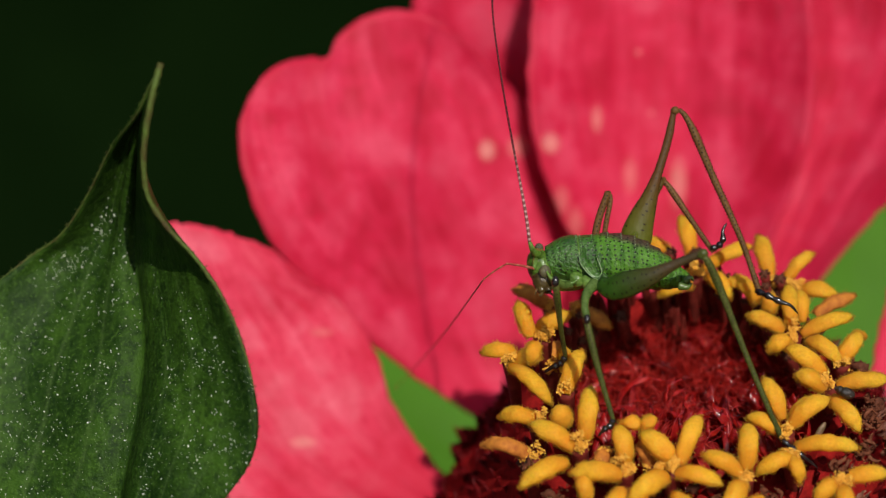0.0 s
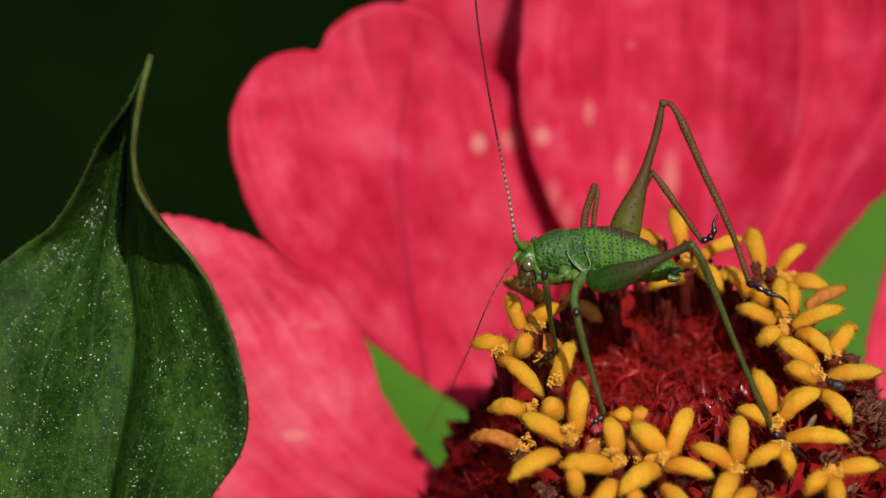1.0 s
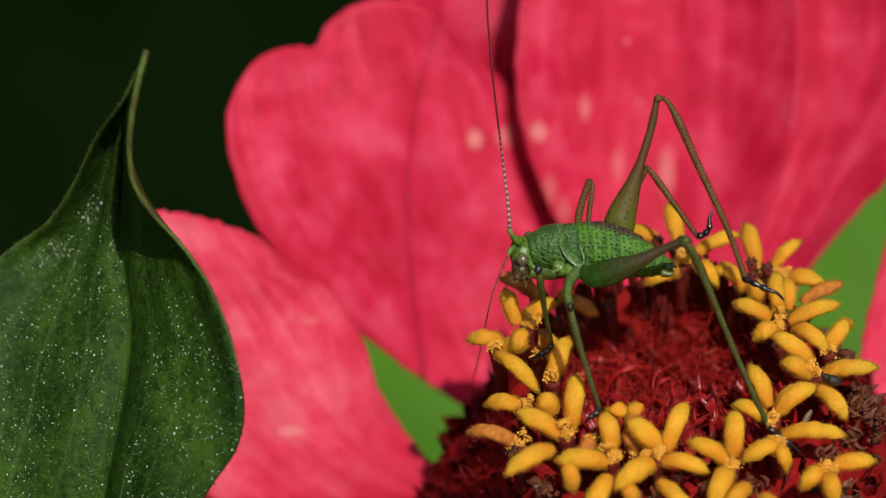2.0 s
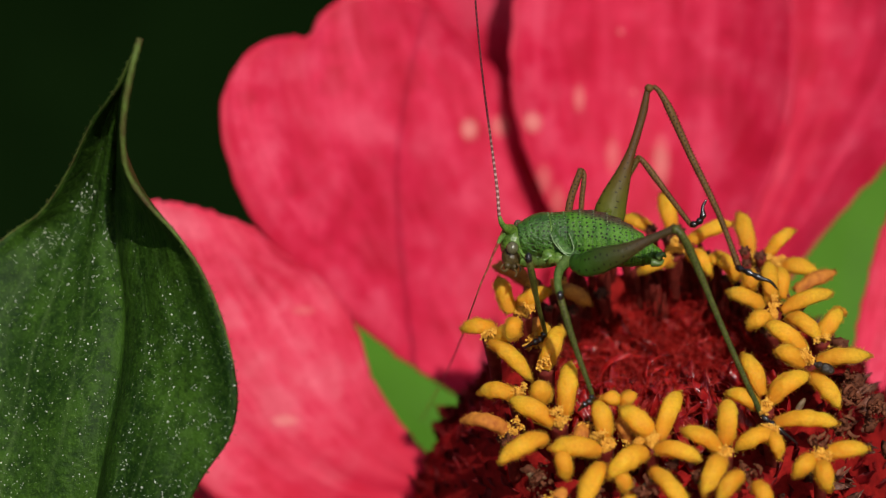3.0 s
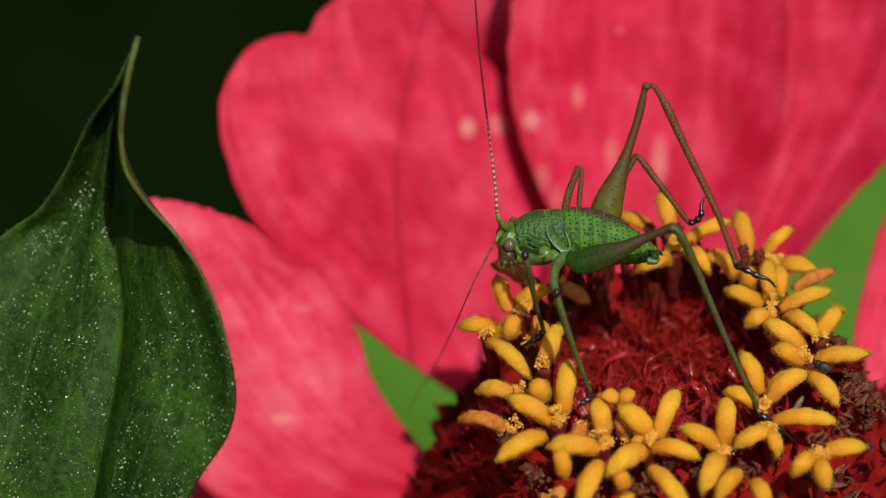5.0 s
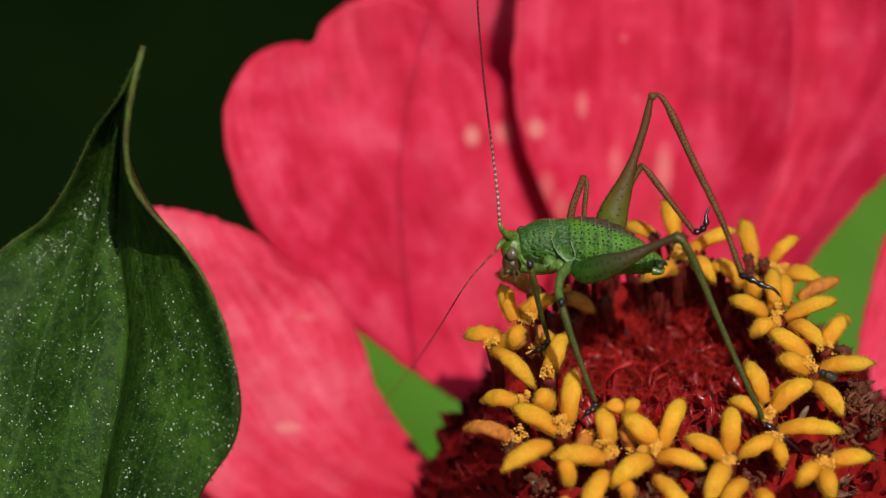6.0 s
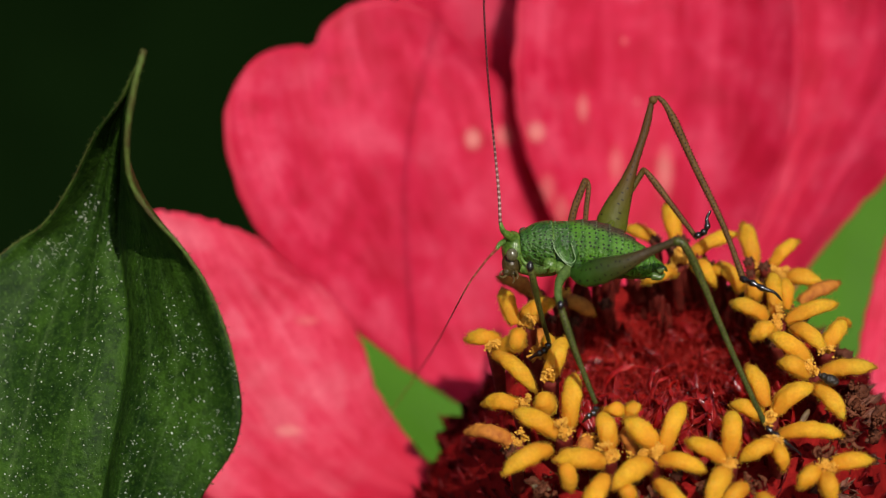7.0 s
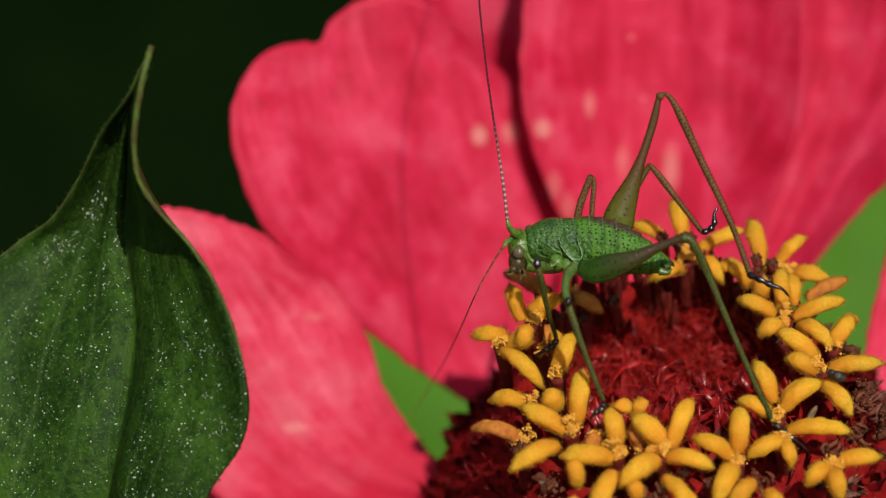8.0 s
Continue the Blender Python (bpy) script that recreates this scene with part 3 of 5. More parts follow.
# shaded ray below, and those that close the flower towards the viewer
petal([V(0.49, -18.97, -13.61), V(-5.59, -20.62, -12.10), V(-11.05, -20.01, -12.10), V(-14.39, -17.58, -12.10), V(-16.06, -14.98, -13.61)],
      [V(-0.77, -14.69, -21.18), V(-5.89, -14.69, -21.18), V(-10.05, -13.41, -21.18), V(-12.55, -12.07, -20.42), V(-14.40, -11.71, -19.66)],
      [V(-16.06, -14.98, -13.61), V(-16.03, -12.75, -16.64), V(-14.40, -11.71, -19.66)],
      [V(0.49, -18.97, -13.61), V(-0.77, -14.69, -21.18)], 1.0)
petal([V(2.86, -21.15, -9.08), V(-0.11, -24.69, -3.03), V(-1.77, -29.29, 3.03), V(0.43, -32.19, 7.56)],
      [V(8.75, -21.84, -7.56), V(10.32, -25.35, 0.00), V(9.65, -29.26, 6.05), V(6.80, -31.86, 9.08)],
      [V(0.43, -32.19, 7.56), V(3.35, -33.45, 9.08), V(6.80, -31.86, 9.08)], [V(2.86, -21.15, -9.08), V(8.75, -21.84, -7.56)], 1.0)
petal([V(10.23, -22.14, -7.56), V(11.17, -25.07, 0.00), V(12.09, -28.71, 6.05), V(14.51, -30.53, 9.08)],
      [V(16.14, -20.95, -7.56), V(20.19, -23.10, 0.00), V(21.85, -26.00, 6.05), V(21.15, -28.67, 9.08)],
      [V(14.51, -30.53, 9.08), V(17.78, -30.75, 10.59), V(21.15, -28.67, 9.08)], [V(10.23, -22.14, -7.56), V(16.14, -20.95, -7.56)], 1.0)
petal([V(17.61, -20.07, -7.56), V(22.09, -21.61, -1.51), V(25.63, -22.98, 4.54), V(28.90, -22.21, 6.05)],
      [V(21.36, -15.48, -9.08), V(26.00, -14.77, -4.54), V(30.06, -14.64, 0.00), V(31.70, -16.57, 3.03)],
      [V(28.90, -22.21, 6.05), V(31.07, -20.04, 6.05), V(31.70, -16.57, 3.03)], [V(17.61, -20.07, -7.56), V(21.36, -15.48, -9.08)], 1.0)


def dome(r):
    """Height of the cone's skin over the ring's plane at a distance from the axis, mm."""
    return float(np.interp(r, [0, 3, 5.4, 6.4, 7.2, 8.0, 8.9, 11.2, 13.3, 14.2], [-2.6, -2.7, -2.9, -2.6, -1.9, -2.2, -4.0, -8.0, -11.5, -14.0]))


def on_dome(r, a, lift=0.0):
    """A point of the cone's skin; the sunken middle lies deeper towards the back."""
    inside = max(0.0, min(1.0, (6.9 - r) / 1.2))
    lift -= inside * (0.5 + 0.28 * r * math.sin(a))
    return RING + SIDE * (r * math.cos(a)) + BACKWARD * (r * math.sin(a)) + AXIS * (dome(r) + lift)


def dome_normal(r, a):
    slope = (dome(r + 0.2) - dome(max(r - 0.2, 0))) / (0.2 + min(r, 0.2))
    out = SIDE * math.cos(a) + BACKWARD * math.sin(a)
    return (AXIS - out * slope).normalized()


s = Shape()
n, m = 26, 48
s.add([tuple(on_dome(14.2 * i / n, 2 * math.pi * k / m, -1.3 if i < 14 else -0.5)) for i in range(n + 1) for k in range(m)],
      [(i * m + k, (i + 1) * m + k, (i + 1) * m + (k + 1) % m, i * m + (k + 1) % m) for i in range(n) for k in range(m)])
part("cone", s, CONE, flower, "dark red conical disc")

# green cup and stem under the cone
s = Shape()
foot = on_dome(0, 0) - AXIS * 11.3
tube(s, [foot - AXIS * 6, foot - AXIS * 4, foot, foot + AXIS * 1.5], [2.2, 5.0, 10.0, 12.0], 24, up=SIDE)
part("calyx", s, STEM, flower, "green cup of bracts under the petals")
s = Shape()
low = foot - AXIS * 5
tube(s, [low, low - AXIS * 20 - UP * 10, low - AXIS * 28 - UP * 60, low - AXIS * 30 - UP * 250, low - AXIS * 30 - UP * 640], [2.2, 1.8, 1.9, 2.2, 3.0], 12, 40)
part("stem", s, STEM, flower, "green stem")


def palea_mesh(name, length, width, curl, mat, seed, fringe=0.2, hood=1.75, taper=0.35):
    """A boat-shaped scale with a frayed, curled rim; it stands on z, hollow side towards y."""
    r = np.random.default_rng(seed)
    rows, cols = 10, 13
    rag = r.normal(size=cols) * fringe
    rag[::2] -= 0.6 * fringe
    lean = 0.25 * r.normal()
    g = []
    for i in range(rows):
        q = i / (rows - 1)
        row = []
        for j in range(cols):
            x = (j - (cols - 1) / 2) / ((cols - 1) / 2)
            a = x * (hood - 0.5 * q)
            w = width * (0.55 + 0.6 * math.sin(1.9 * q)) * (1 - taper * q**4) * (1 + 0.06 * math.cos(math.pi * (j % 2)) * q)
            z = length * q + (rag[j] - 0.35 * abs(x) + 0.1) * length * q**3
            row.append((w * math.sin(a) + lean * length * 0.3 * q * q, curl * q * q * length * 0.6 + w * (1 - math.cos(a)) * 0.9 + 0.03 * r.normal(),
                        z - 0.25 * curl * length * q * q + 0.02 * r.normal()))
        g.append(row)
    return mesh_of(name, sheet(Shape(), np.array(g), 0.05), (0, 0, 0), mat)


def ribbon_mesh(length, width, curl, sway, seed):
    """A narrow wet scale that rises on z and curls over towards y, frayed at the tip."""
    r = np.random.default_rng(seed)
    s = Shape()
    L = length
    tube(s, [(0, 0, 0), (sway * 0.1, 0.04 * L, 0.42 * L), (sway * 0.4, 0.26 * L * curl, 0.78 * L), (sway * 0.8, 0.58 * L * curl, 0.86 * L), (sway, 0.85 * L * curl, 0.70 * L)],
         [0.7 * width, 0.9 * width, width, 0.95 * width, 0.7 * width, 0.35 * width], 10, 16, 0.3, (0, 1, 0))
    tip = Vector((sway, 0.85 * L * curl, 0.70 * L))
    for _ in range(5):
        d = Vector((0.7 * r.normal(), 0.8, -0.5 + 0.5 * r.normal())).normalized()
        tube(s, [tip - d * 0.1, tip + d * 0.15, tip + d * 0.3 + Vector(r.normal(size=3)) * 0.06], [0.05, 0.035, 0.01], 5, 5)
    s.verts = [tuple(Vector(v) + Vector((noise.noise(Vector(v) * 2.6 + Vector((seed, 0, 0))), noise.noise(Vector(v) * 2.6 - Vector((seed, 0, 0))), 0)) * 0.1) for v in s.verts]
    return mesh_of("palea", s, (0, 0, 0), PALEA)


PALEAE = [palea_mesh("palea", L, W, c, PALEA, i, 0.22) for i, (L, W, c) in enumerate([(2.1, 0.30, 1.2), (1.8, 0.36, 0.9), (2.3, 0.22, 1.6)])]
PALEAE += [ribbon_mesh(L, W, c, w, 60 + i) for i, (L, W, c, w) in enumerate([(2.0, 0.22, 0.9, 0.2), (2.3, 0.17, 1.1, -0.3), (1.8, 0.27, 0.8, 0.1), (2.2, 0.14, 1.2, 0.4), (2.1, 0.20, 1.0, -0.1)])]
BRACTS = [palea_mesh("bract", L, W, c, FLANK, 40 + i, 0.03, 1.1, 0.85) for i, (L, W, c) in enumerate([(2.2, 1.0, 0.35), (1.9, 0.85, 0.5), (2.4, 0.95, 0.4), (2.0, 0.75, 0.3)])]
PALEAE_DRY = [palea_mesh("dry_palea", L, W, c, PALEA_DRY, 20 + i) for i, (L, W, c) in enumerate([(1.7, 0.40, 0.3), (2.1, 0.34, 0.6), (1.4, 0.46, 0.2)])]


def stand(me, name, where, up, inward, spin, size, label=""):
    """Sets a scale on the cone along up, its hollow side inwards."""
    ob = new(name, me)
    ob.parent = flower
    AT[ob] = where.copy()
    z = up.normalized()
    y = (inward - z * inward.dot(z)).normalized()
    q = Matrix((y.cross(z), y, z)).transposed().to_quaternion() @ Euler((0, 0, spin)).to_quaternion()
    ob.matrix_basis = Matrix.LocRotScale((where - AT[flower]) * 0.001, q, (size, size, size))
    return tagged(ob, label)


def withered_floret(mouth, root_at, r):
    """An old brown floret: a shrivelled tube with a dark star-shaped mouth."""
    mouth, root_at = Vector(tuple(mouth)), Vector(tuple(root_at))
    s = Shape()
    tube(s, [root_at, root_at.lerp(mouth, 0.5) + Vector((0.1, 0, 0.15)), mouth], [r * 0.75, r * 0.7, r * 0.8, r], 12, 12)
    f = part("withered_floret", s, TUBE_OLD, flower, "shrivelled reddish-brown old floret", at=mouth)
    s = Shape()
    d = (mouth - root_at).normalized()
    e = d.orthogonal().normalized()
    g = d.cross(e)
    for k in range(6):
        a = k * 1.047 + rng.random() * 0.4
        o = e * math.cos(a) + g * math.sin(a)
        tube(s, [mouth + o * r * 0.7, mouth + o * r * 1.0 + d * r * 0.3, mouth + o * r * (0.5 + 0.6 * rng.random()) + d * r * (0.4 + 0.3 * rng.random())], [r * 0.32, r * 0.36, r * 0.2, 0.02], 7, 8, 0.6)
    blob(s, mouth + d * r * 0.1, (r * 0.75, r * 0.75, r * 0.6), 10, 7)
    part("mouth", s, HUSK, f, "dark withered lobes")
    return f


def build_paleae():
    golden = math.pi * (3 - 5**0.5)
    for i in range(290):
        r = 6.3 * math.sqrt((i + 0.5) / 290)
        a = i * golden
        out = SIDE * math.cos(a) + BACKWARD * math.sin(a)
        p = on_dome(r, a, -1.0 + 0.25 * rng.normal())
        up = AXIS - out * (0.2 + 0.5 * rng.random()) + SIDE * 0.55 * rng.normal() + BACKWARD * 0.55 * rng.normal()
        stand(PALEAE[int(rng.integers(8))], "palea", p, up, -out + SIDE * 0.01, 0.8 * rng.normal(), (0.62 + 0.4 * rng.random()) * (1.15 if math.sin(a) * r < 1 else 0.9))
    s = Shape()
    for i in range(2600):
        r = 6.6 * math.sqrt((i + 0.5) / 2600)
        a = i * golden + 0.4
        out = SIDE * math.cos(a) + BACKWARD * math.sin(a)
        p = on_dome(r, a, -0.5)
        d = (AXIS - out * (0.2 + 0.5 * rng.random()) + SIDE * 0.5 * rng.normal() + BACKWARD * 0.5 * rng.normal()).normalized()
        e = (d - out * 0.7 + Vector(rng.normal(size=3)) * 0.6).normalized()
        if math.sin(a) * r < rng.uniform(-4.0, 1.0):
            continue
        k = 0.5 + 0.5 * rng.random()
        q, pts = d, [p]
        for _ in range(3):
            pts.append(pts[-1] + q * k * 0.7)
            q = (q + e * 0.4 + Vector(rng.normal(size=3)) * 0.55).normalized()
        tube(s, pts, [0.035, 0.045, 0.04, 0.03, 0.01], 5, 8, 0.5, tuple(out))
    tagged(part("bristles", s, BRISTLE, flower, "fine curled red bristles between the scales"), kind="stuff")
    # unopened and spent florets that wall in the sunken middle
    for i in range(200):
        a = i * 2 * math.pi / 200 + 0.07 * rng.normal()
        r = 6.2 + 1.7 * rng.random()
        out = SIDE * math.cos(a) + BACKWARD * math.sin(a)
        if math.sin(a) < 0.3:
            continue
        low = on_dome(r, a, -1.6)
        top = low + AXIS * (2.6 + 1.2 * rng.random() + 0.3 * (r - 6.2)) - out * 0.4 * rng.random() + SIDE * 0.25 * rng.normal()
        w = 0.21 + 0.15 * rng.random()
        if rng.random() < 0.35:
            withered_floret(top, low, w)
            continue
        s = Shape()
        tube(s, [low, low.lerp(top, 0.5) + out * 0.1 * rng.normal(), low.lerp(top, 0.85), top], [w * 0.9, w * 0.8, w * 0.9, w * 1.0, w * 0.8, w * 0.2], 10, 14)
        s.verts = [tuple(Vector(v) + (Vector(v) - low.lerp(top, 0.5)).normalized() * 0.1 * noise.noise(Vector(v) * 1.7)) for v in s.verts]
        part("floret_tube", s, TUBE_OLD, flower, "reddish-brown tube of an unopened floret", at=low)
    for i in range(30):
        a = rng.uniform(-1.3, 0.7)
        r = 7.6 + 2.6 * rng.random()
        out = SIDE * math.cos(a) + BACKWARD * math.sin(a)
        stand(PALEAE_DRY[i % 3], "dry_scale", on_dome(r, a, 0.0), dome_normal(r, a) + Vector(rng.normal(size=3)) * 0.4, -out, rng.uniform(0, 6.28), 0.4 + 0.3 * rng.random(), "papery brown scale")
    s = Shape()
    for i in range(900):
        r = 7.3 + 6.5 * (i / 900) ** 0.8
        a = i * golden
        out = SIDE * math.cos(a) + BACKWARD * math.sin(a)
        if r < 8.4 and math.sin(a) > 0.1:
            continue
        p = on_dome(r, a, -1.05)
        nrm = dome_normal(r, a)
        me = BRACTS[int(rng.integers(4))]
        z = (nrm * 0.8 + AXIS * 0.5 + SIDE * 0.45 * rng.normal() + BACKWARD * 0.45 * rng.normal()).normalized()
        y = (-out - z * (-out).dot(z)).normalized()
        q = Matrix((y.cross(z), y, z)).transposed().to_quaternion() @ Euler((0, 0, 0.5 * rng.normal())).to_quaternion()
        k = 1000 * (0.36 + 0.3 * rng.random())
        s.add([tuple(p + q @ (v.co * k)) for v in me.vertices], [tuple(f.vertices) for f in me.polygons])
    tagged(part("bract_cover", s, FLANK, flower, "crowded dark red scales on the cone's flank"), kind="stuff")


def ring_depth(y):
    """How far towards the eye the florets' ring lies at a height of the plan."""
    return RING.z - 0.93 * (y - RING.y)


def lobe(parent, c, tip, width=0.62, arch=0.35, mat=None, twist=0.0):
    """One fleshy, furry floret lobe from the floret's throat to its tip."""
    c, tip = Vector(c), Vector(tip)
    mid = (c + tip) / 2 + AXIS * arch + Vector((0, 0, 1)) * arch * 0.6
    s = Shape()
    k = (tip - c).length
    tube(s, [c, c.lerp(mid, 0.55) + AXIS * arch * 0.3, mid, tip.lerp(mid, 0.4) + AXIS * arch * 0.2, tip],
         [0.58 * width, 0.74 * width, 0.86 * width, 0.94 * width, 0.99 * width, width, width, 0.98 * width, 0.90 * width, 0.74 * width, 0.50 * width, 0.08 * width], 16, 26, 0.78, (0.3 * twist, 0.6, 0.8))
    seed = Vector(rng.uniform(0, 30, 3))
    s.verts = [tuple(Vector(v) * 1.0 + Vector((noise.noise(Vector(v) * 2.0 + seed), noise.noise(Vector(v) * 2.0 - seed), noise.noise(seed - Vector(v) * 2.0))) * 0.07) for v in s.verts]
    centre = [Vector(v) for v in s.verts]
    fur = Shape()
    for i in range(len(centre)):
        v = centre[i]
        ax = c + (tip - c) * max(0, min(1, (v - c).dot(tip - c) / (k * k)))
        d = (v - ax).normalized()
        top = 0.9 * d.z + 0.35 * d.y
        for _ in range(0 if top > 0.8 else 2 if top > 0.55 else 8):
            o = Vector(rng.normal(size=3)) * 0.06
            spike(fur, v + o - d * 0.03, d + Vector(rng.normal(size=3)) * 0.4, 0.04 + 0.05 * rng.random(), 0.02)
    s.add(fur.verts, fur.faces, [(0.8, 0.5)] * len(fur.verts))
    return part("lobe", s, mat or FLORET, parent, at=c)


def floret(x, y, lift, *lobes, label="", old=(), pollen=70):
    """A disc floret: fleshy lobes round a throat heaped with pollen.
    Each lobe: its root and its reach as right and up offsets, mm, its tilt to the eye and its half width."""
    c = Vector((x, y, ring_depth(y) + lift))
    f = part("disc_floret", tube(Shape(), [c - AXIS * 3.6, c - AXIS * 1.0, c], [0.28, 0.34, 0.5], 10), TUBE_OLD, flower, label, at=c)
    for i, (rx, ry, dx, dy, dz, w) in enumerate(lobes):
        b = Vector((x + rx, y + ry, ring_depth(y + ry) + lift))
        d = Vector((dx, dy, dz - 0.55 * dy))
        lobe(f, b, b + d, w * (0.99 + 0.08 * rng.random()), 0.25 + 0.2 * rng.random(), FLORET_OLD_SHADED if i in old else FLORET, rng.normal())
    s = Shape()
    clots = [Vector(rng.normal(size=3)) * 0.2 for _ in range(9)]
    for _ in range(pollen * (2 + len(lobes))):
        o = clots[int(rng.integers(9))] + Vector(rng.normal(size=3)) * 0.09 + AXIS * 0.22 + Vector((0, 0, 0.2))
        crumb(s, c + o, 0.024 + 0.034 * rng.random(), rng)
    part("pollen", s, POLLEN, f, at=c, smooth=False)
    return f


floret(2.15, -4.17, 0.0, (0.23, 0.28, -1.70, 0.14, 0.0, 0.42), (0.23, -0.11, 1.23, 0.24, 0.7, 0.48), (-0.00, -0.28, 1.95, -1.76, 0.3, 0.48))
floret(4.81, -5.60, -0.3, (-0.00, -0.14, 0.82, 2.09, 0.2, 0.45), (0.16, 0.55, -0.25, 1.53, -0.2, 0.36))
floret(5.36, -8.20, 0.3, (-0.28, -0.05, -2.09, 1.14, 0.2, 0.50), (-0.69, 0.95, -0.40, 0.91, 0.9, 0.50), (0.34, 0.34, 0.28, 2.51, 0.5, 0.48), (-0.66, -0.71, -2.30, -1.12, 0.3, 0.50))
floret(3.38, -7.09, -0.3, (0.00, 0.00, -1.87, 0.25, 0.0, 0.42))
floret(2.99, -8.73, -0.7, (0.00, 0.00, -2.33, 0.57, 0.0, 0.42), old=(0,))
floret(7.52, -9.25, 0.3, (-0.23, -0.26, -2.42, 0.13, 0.4, 0.50), (0.12, 0.26, -0.35, 1.78, 0.3, 0.50), (-0.21, -0.96, -0.98, -1.94, 0.2, 0.50), (-2.02, -0.44, 0.19, -1.22, -0.5, 0.40), (0.00, 1.92, 0.91, 0.09, 0.2, 0.36))
floret(9.77, -9.25, 0.3, (0.16, 0.31, -1.54, 1.46, 0.4, 0.50), (0.46, 0.26, 1.07, 2.26, 0.2, 0.45), (0.32, -0.18, 2.09, -0.48, 0.3, 0.42), (-0.24, -0.31, -1.87, -1.17, 0.6, 0.50), (0.10, -1.14, 1.68, -2.13, 0.4, 0.50), (-1.45, -1.47, 0.19, -0.73, -0.4, 0.34), (-1.23, 1.65, 0.57, 0.74, 0.2, 0.34))
floret(13.32, -9.56, 0.2, (-0.21, 0.10, -1.74, 0.92, 0.3, 0.46), (0.14, 0.31, 0.18, 2.11, 0.4, 0.48), (-0.14, -0.34, -0.94, -1.67, 0.5, 0.46), (1.50, -1.54, 0.45, -1.28, 0.2, 0.45), (0.73, -1.03, -1.15, -1.30, 0.0, 0.40))
floret(15.75, -8.86, -0.2, (0.14, 0.05, -1.93, -0.68, 0.2, 0.44), (0.02, -0.08, 0.31, -1.03, 0.2, 0.42))
floret(15.46, -7.59, 0.3, (-0.05, 0.67, -0.81, 1.98, 0.2, 0.42), (-0.27, 0.03, -1.54, 0.72, 0.3, 0.42), (0.31, 0.35, 1.95, 1.34, 0.2, 0.46), (0.49, -0.66, 3.01, -0.04, 0.2, 0.44))
floret(17.87, -5.31, 0.3, (-0.18, 0.44, -1.82, 1.43, 0.4, 0.44), (-0.30, -0.16, -1.42, 0.65, 0.5, 0.46), (0.39, -0.05, 2.69, 0.28, 0.0, 0.42), (0.07, -0.68, 1.28, -1.54, 0.3, 0.42), (-0.59, -0.81, -1.53, -0.92, 0.2, 0.40))
floret(16.30, -2.96, 0.2, (-0.43, 0.25, -1.81, 0.80, 0.3, 0.42), (-0.26, -0.36, -1.02, -0.41, 0.6, 0.46), (-0.02, 0.42, -0.03, 2.14, 0.3, 0.44), (0.52, 0.08, 2.62, 0.91, 0.1, 0.44), (0.80, -0.22, 1.52, -1.09, 0.3, 0.42), (0.64, 0.70, -0.04, 1.48, -0.4, 0.36))
floret(18.67, -4.23, -0.3, (-0.07, -0.11, 1.16, 1.52, 0.2, 0.42), (0.69, 1.06, 0.67, 0.11, -0.3, 0.28))
floret(15.47, -0.41, 0.0, (-0.02, 0.38, -0.41, 2.16, 0.0, 0.42), (-0.71, -0.89, -1.13, 1.09, 0.3, 0.42), (-0.19, -1.52, 0.12, 0.98, 0.5, 0.42), (-1.11, -0.14, -1.21, 0.12, 0.0, 0.36))
floret(16.63, -0.61, -0.2, (-0.32, 0.35, 1.48, 1.46, 0.0, 0.37), (0.40, -0.09, 1.85, -0.37, 0.1, 0.42), (1.02, -1.32, 2.09, 1.00, -0.3, 0.38), old=(2,))
floret(11.50, 0.09, 0.0, (0.06, 0.88, -0.40, 2.19, -0.2, 0.43), (0.69, 0.29, 2.50, 1.23, 0.1, 0.36), (0.93, -0.06, 0.96, -1.10, 0.4, 0.42), (-0.15, -0.49, -1.61, -0.55, 0.4, 0.40), (-0.92, 1.05, -1.66, 0.71, -0.3, 0.36))
floret(3.70, -2.93, 1.8, (-0.62, 0.00, -0.58, 1.71, 0.0, 0.42), (-0.28, 0.19, 1.62, 0.93, 0.3, 0.42), (-0.35, -0.42, -0.29, -0.88, 0.1, 0.40))
# These three lobes lie under the cricket; their brown holds its painted shade.
floret(5.54, -1.86, -1.6, (0.00, 0.00, 1.74, -0.74, 0.2, 0.42), old=(0,))
floret(4.21, -4.52, -1.0, (-0.06, 0.00, 0.36, 1.18, 0.0, 0.42), old=(0,))
floret(4.29, -1.59, -1.2, (0.00, 0.00, -1.98, 0.99, 1.0, 0.42), old=(0,))
floret(6.82, -8.56, -0.6, (-0.13, 0.13, -0.45, -1.34, 0.0, 0.40), old=(0,))
floret(8.89, -8.84, -0.8, (-0.01, -0.26, -0.53, 0.94, 0.0, 0.42), old=(0,))
floret(12.00, -12.49, 0.2, (0.00, 0.00, -1.41, -1.39, 0.2, 0.46), (0.27, 0.00, 1.26, -1.39, 0.2, 0.46))
floret(7.94, -12.99, 0.2, (0.00, 0.00, -1.39, -1.64, 0.2, 0.46), (0.13, 0.00, 1.15, -1.38, 0.2, 0.46), (0.15, 0.25, 0.71, 1.16, 0.0, 0.40))
floret(5.04, -11.90, -0.4, (0.13, -0.25, 0.28, 0.74, 0.2, 0.34), (-0.14, -0.13, -0.97, -1.16, 0.0, 0.40), old=(0, 1,))
floret(17.97, -9.83, 0.0, (0.14, 0.05, 2.22, 0.34, 0.0, 0.42), (-0.29, -0.13, -1.04, -0.77, 0.3, 0.42), (-0.03, -0.31, 0.30, -1.25, 0.2, 0.42))
build_paleae()


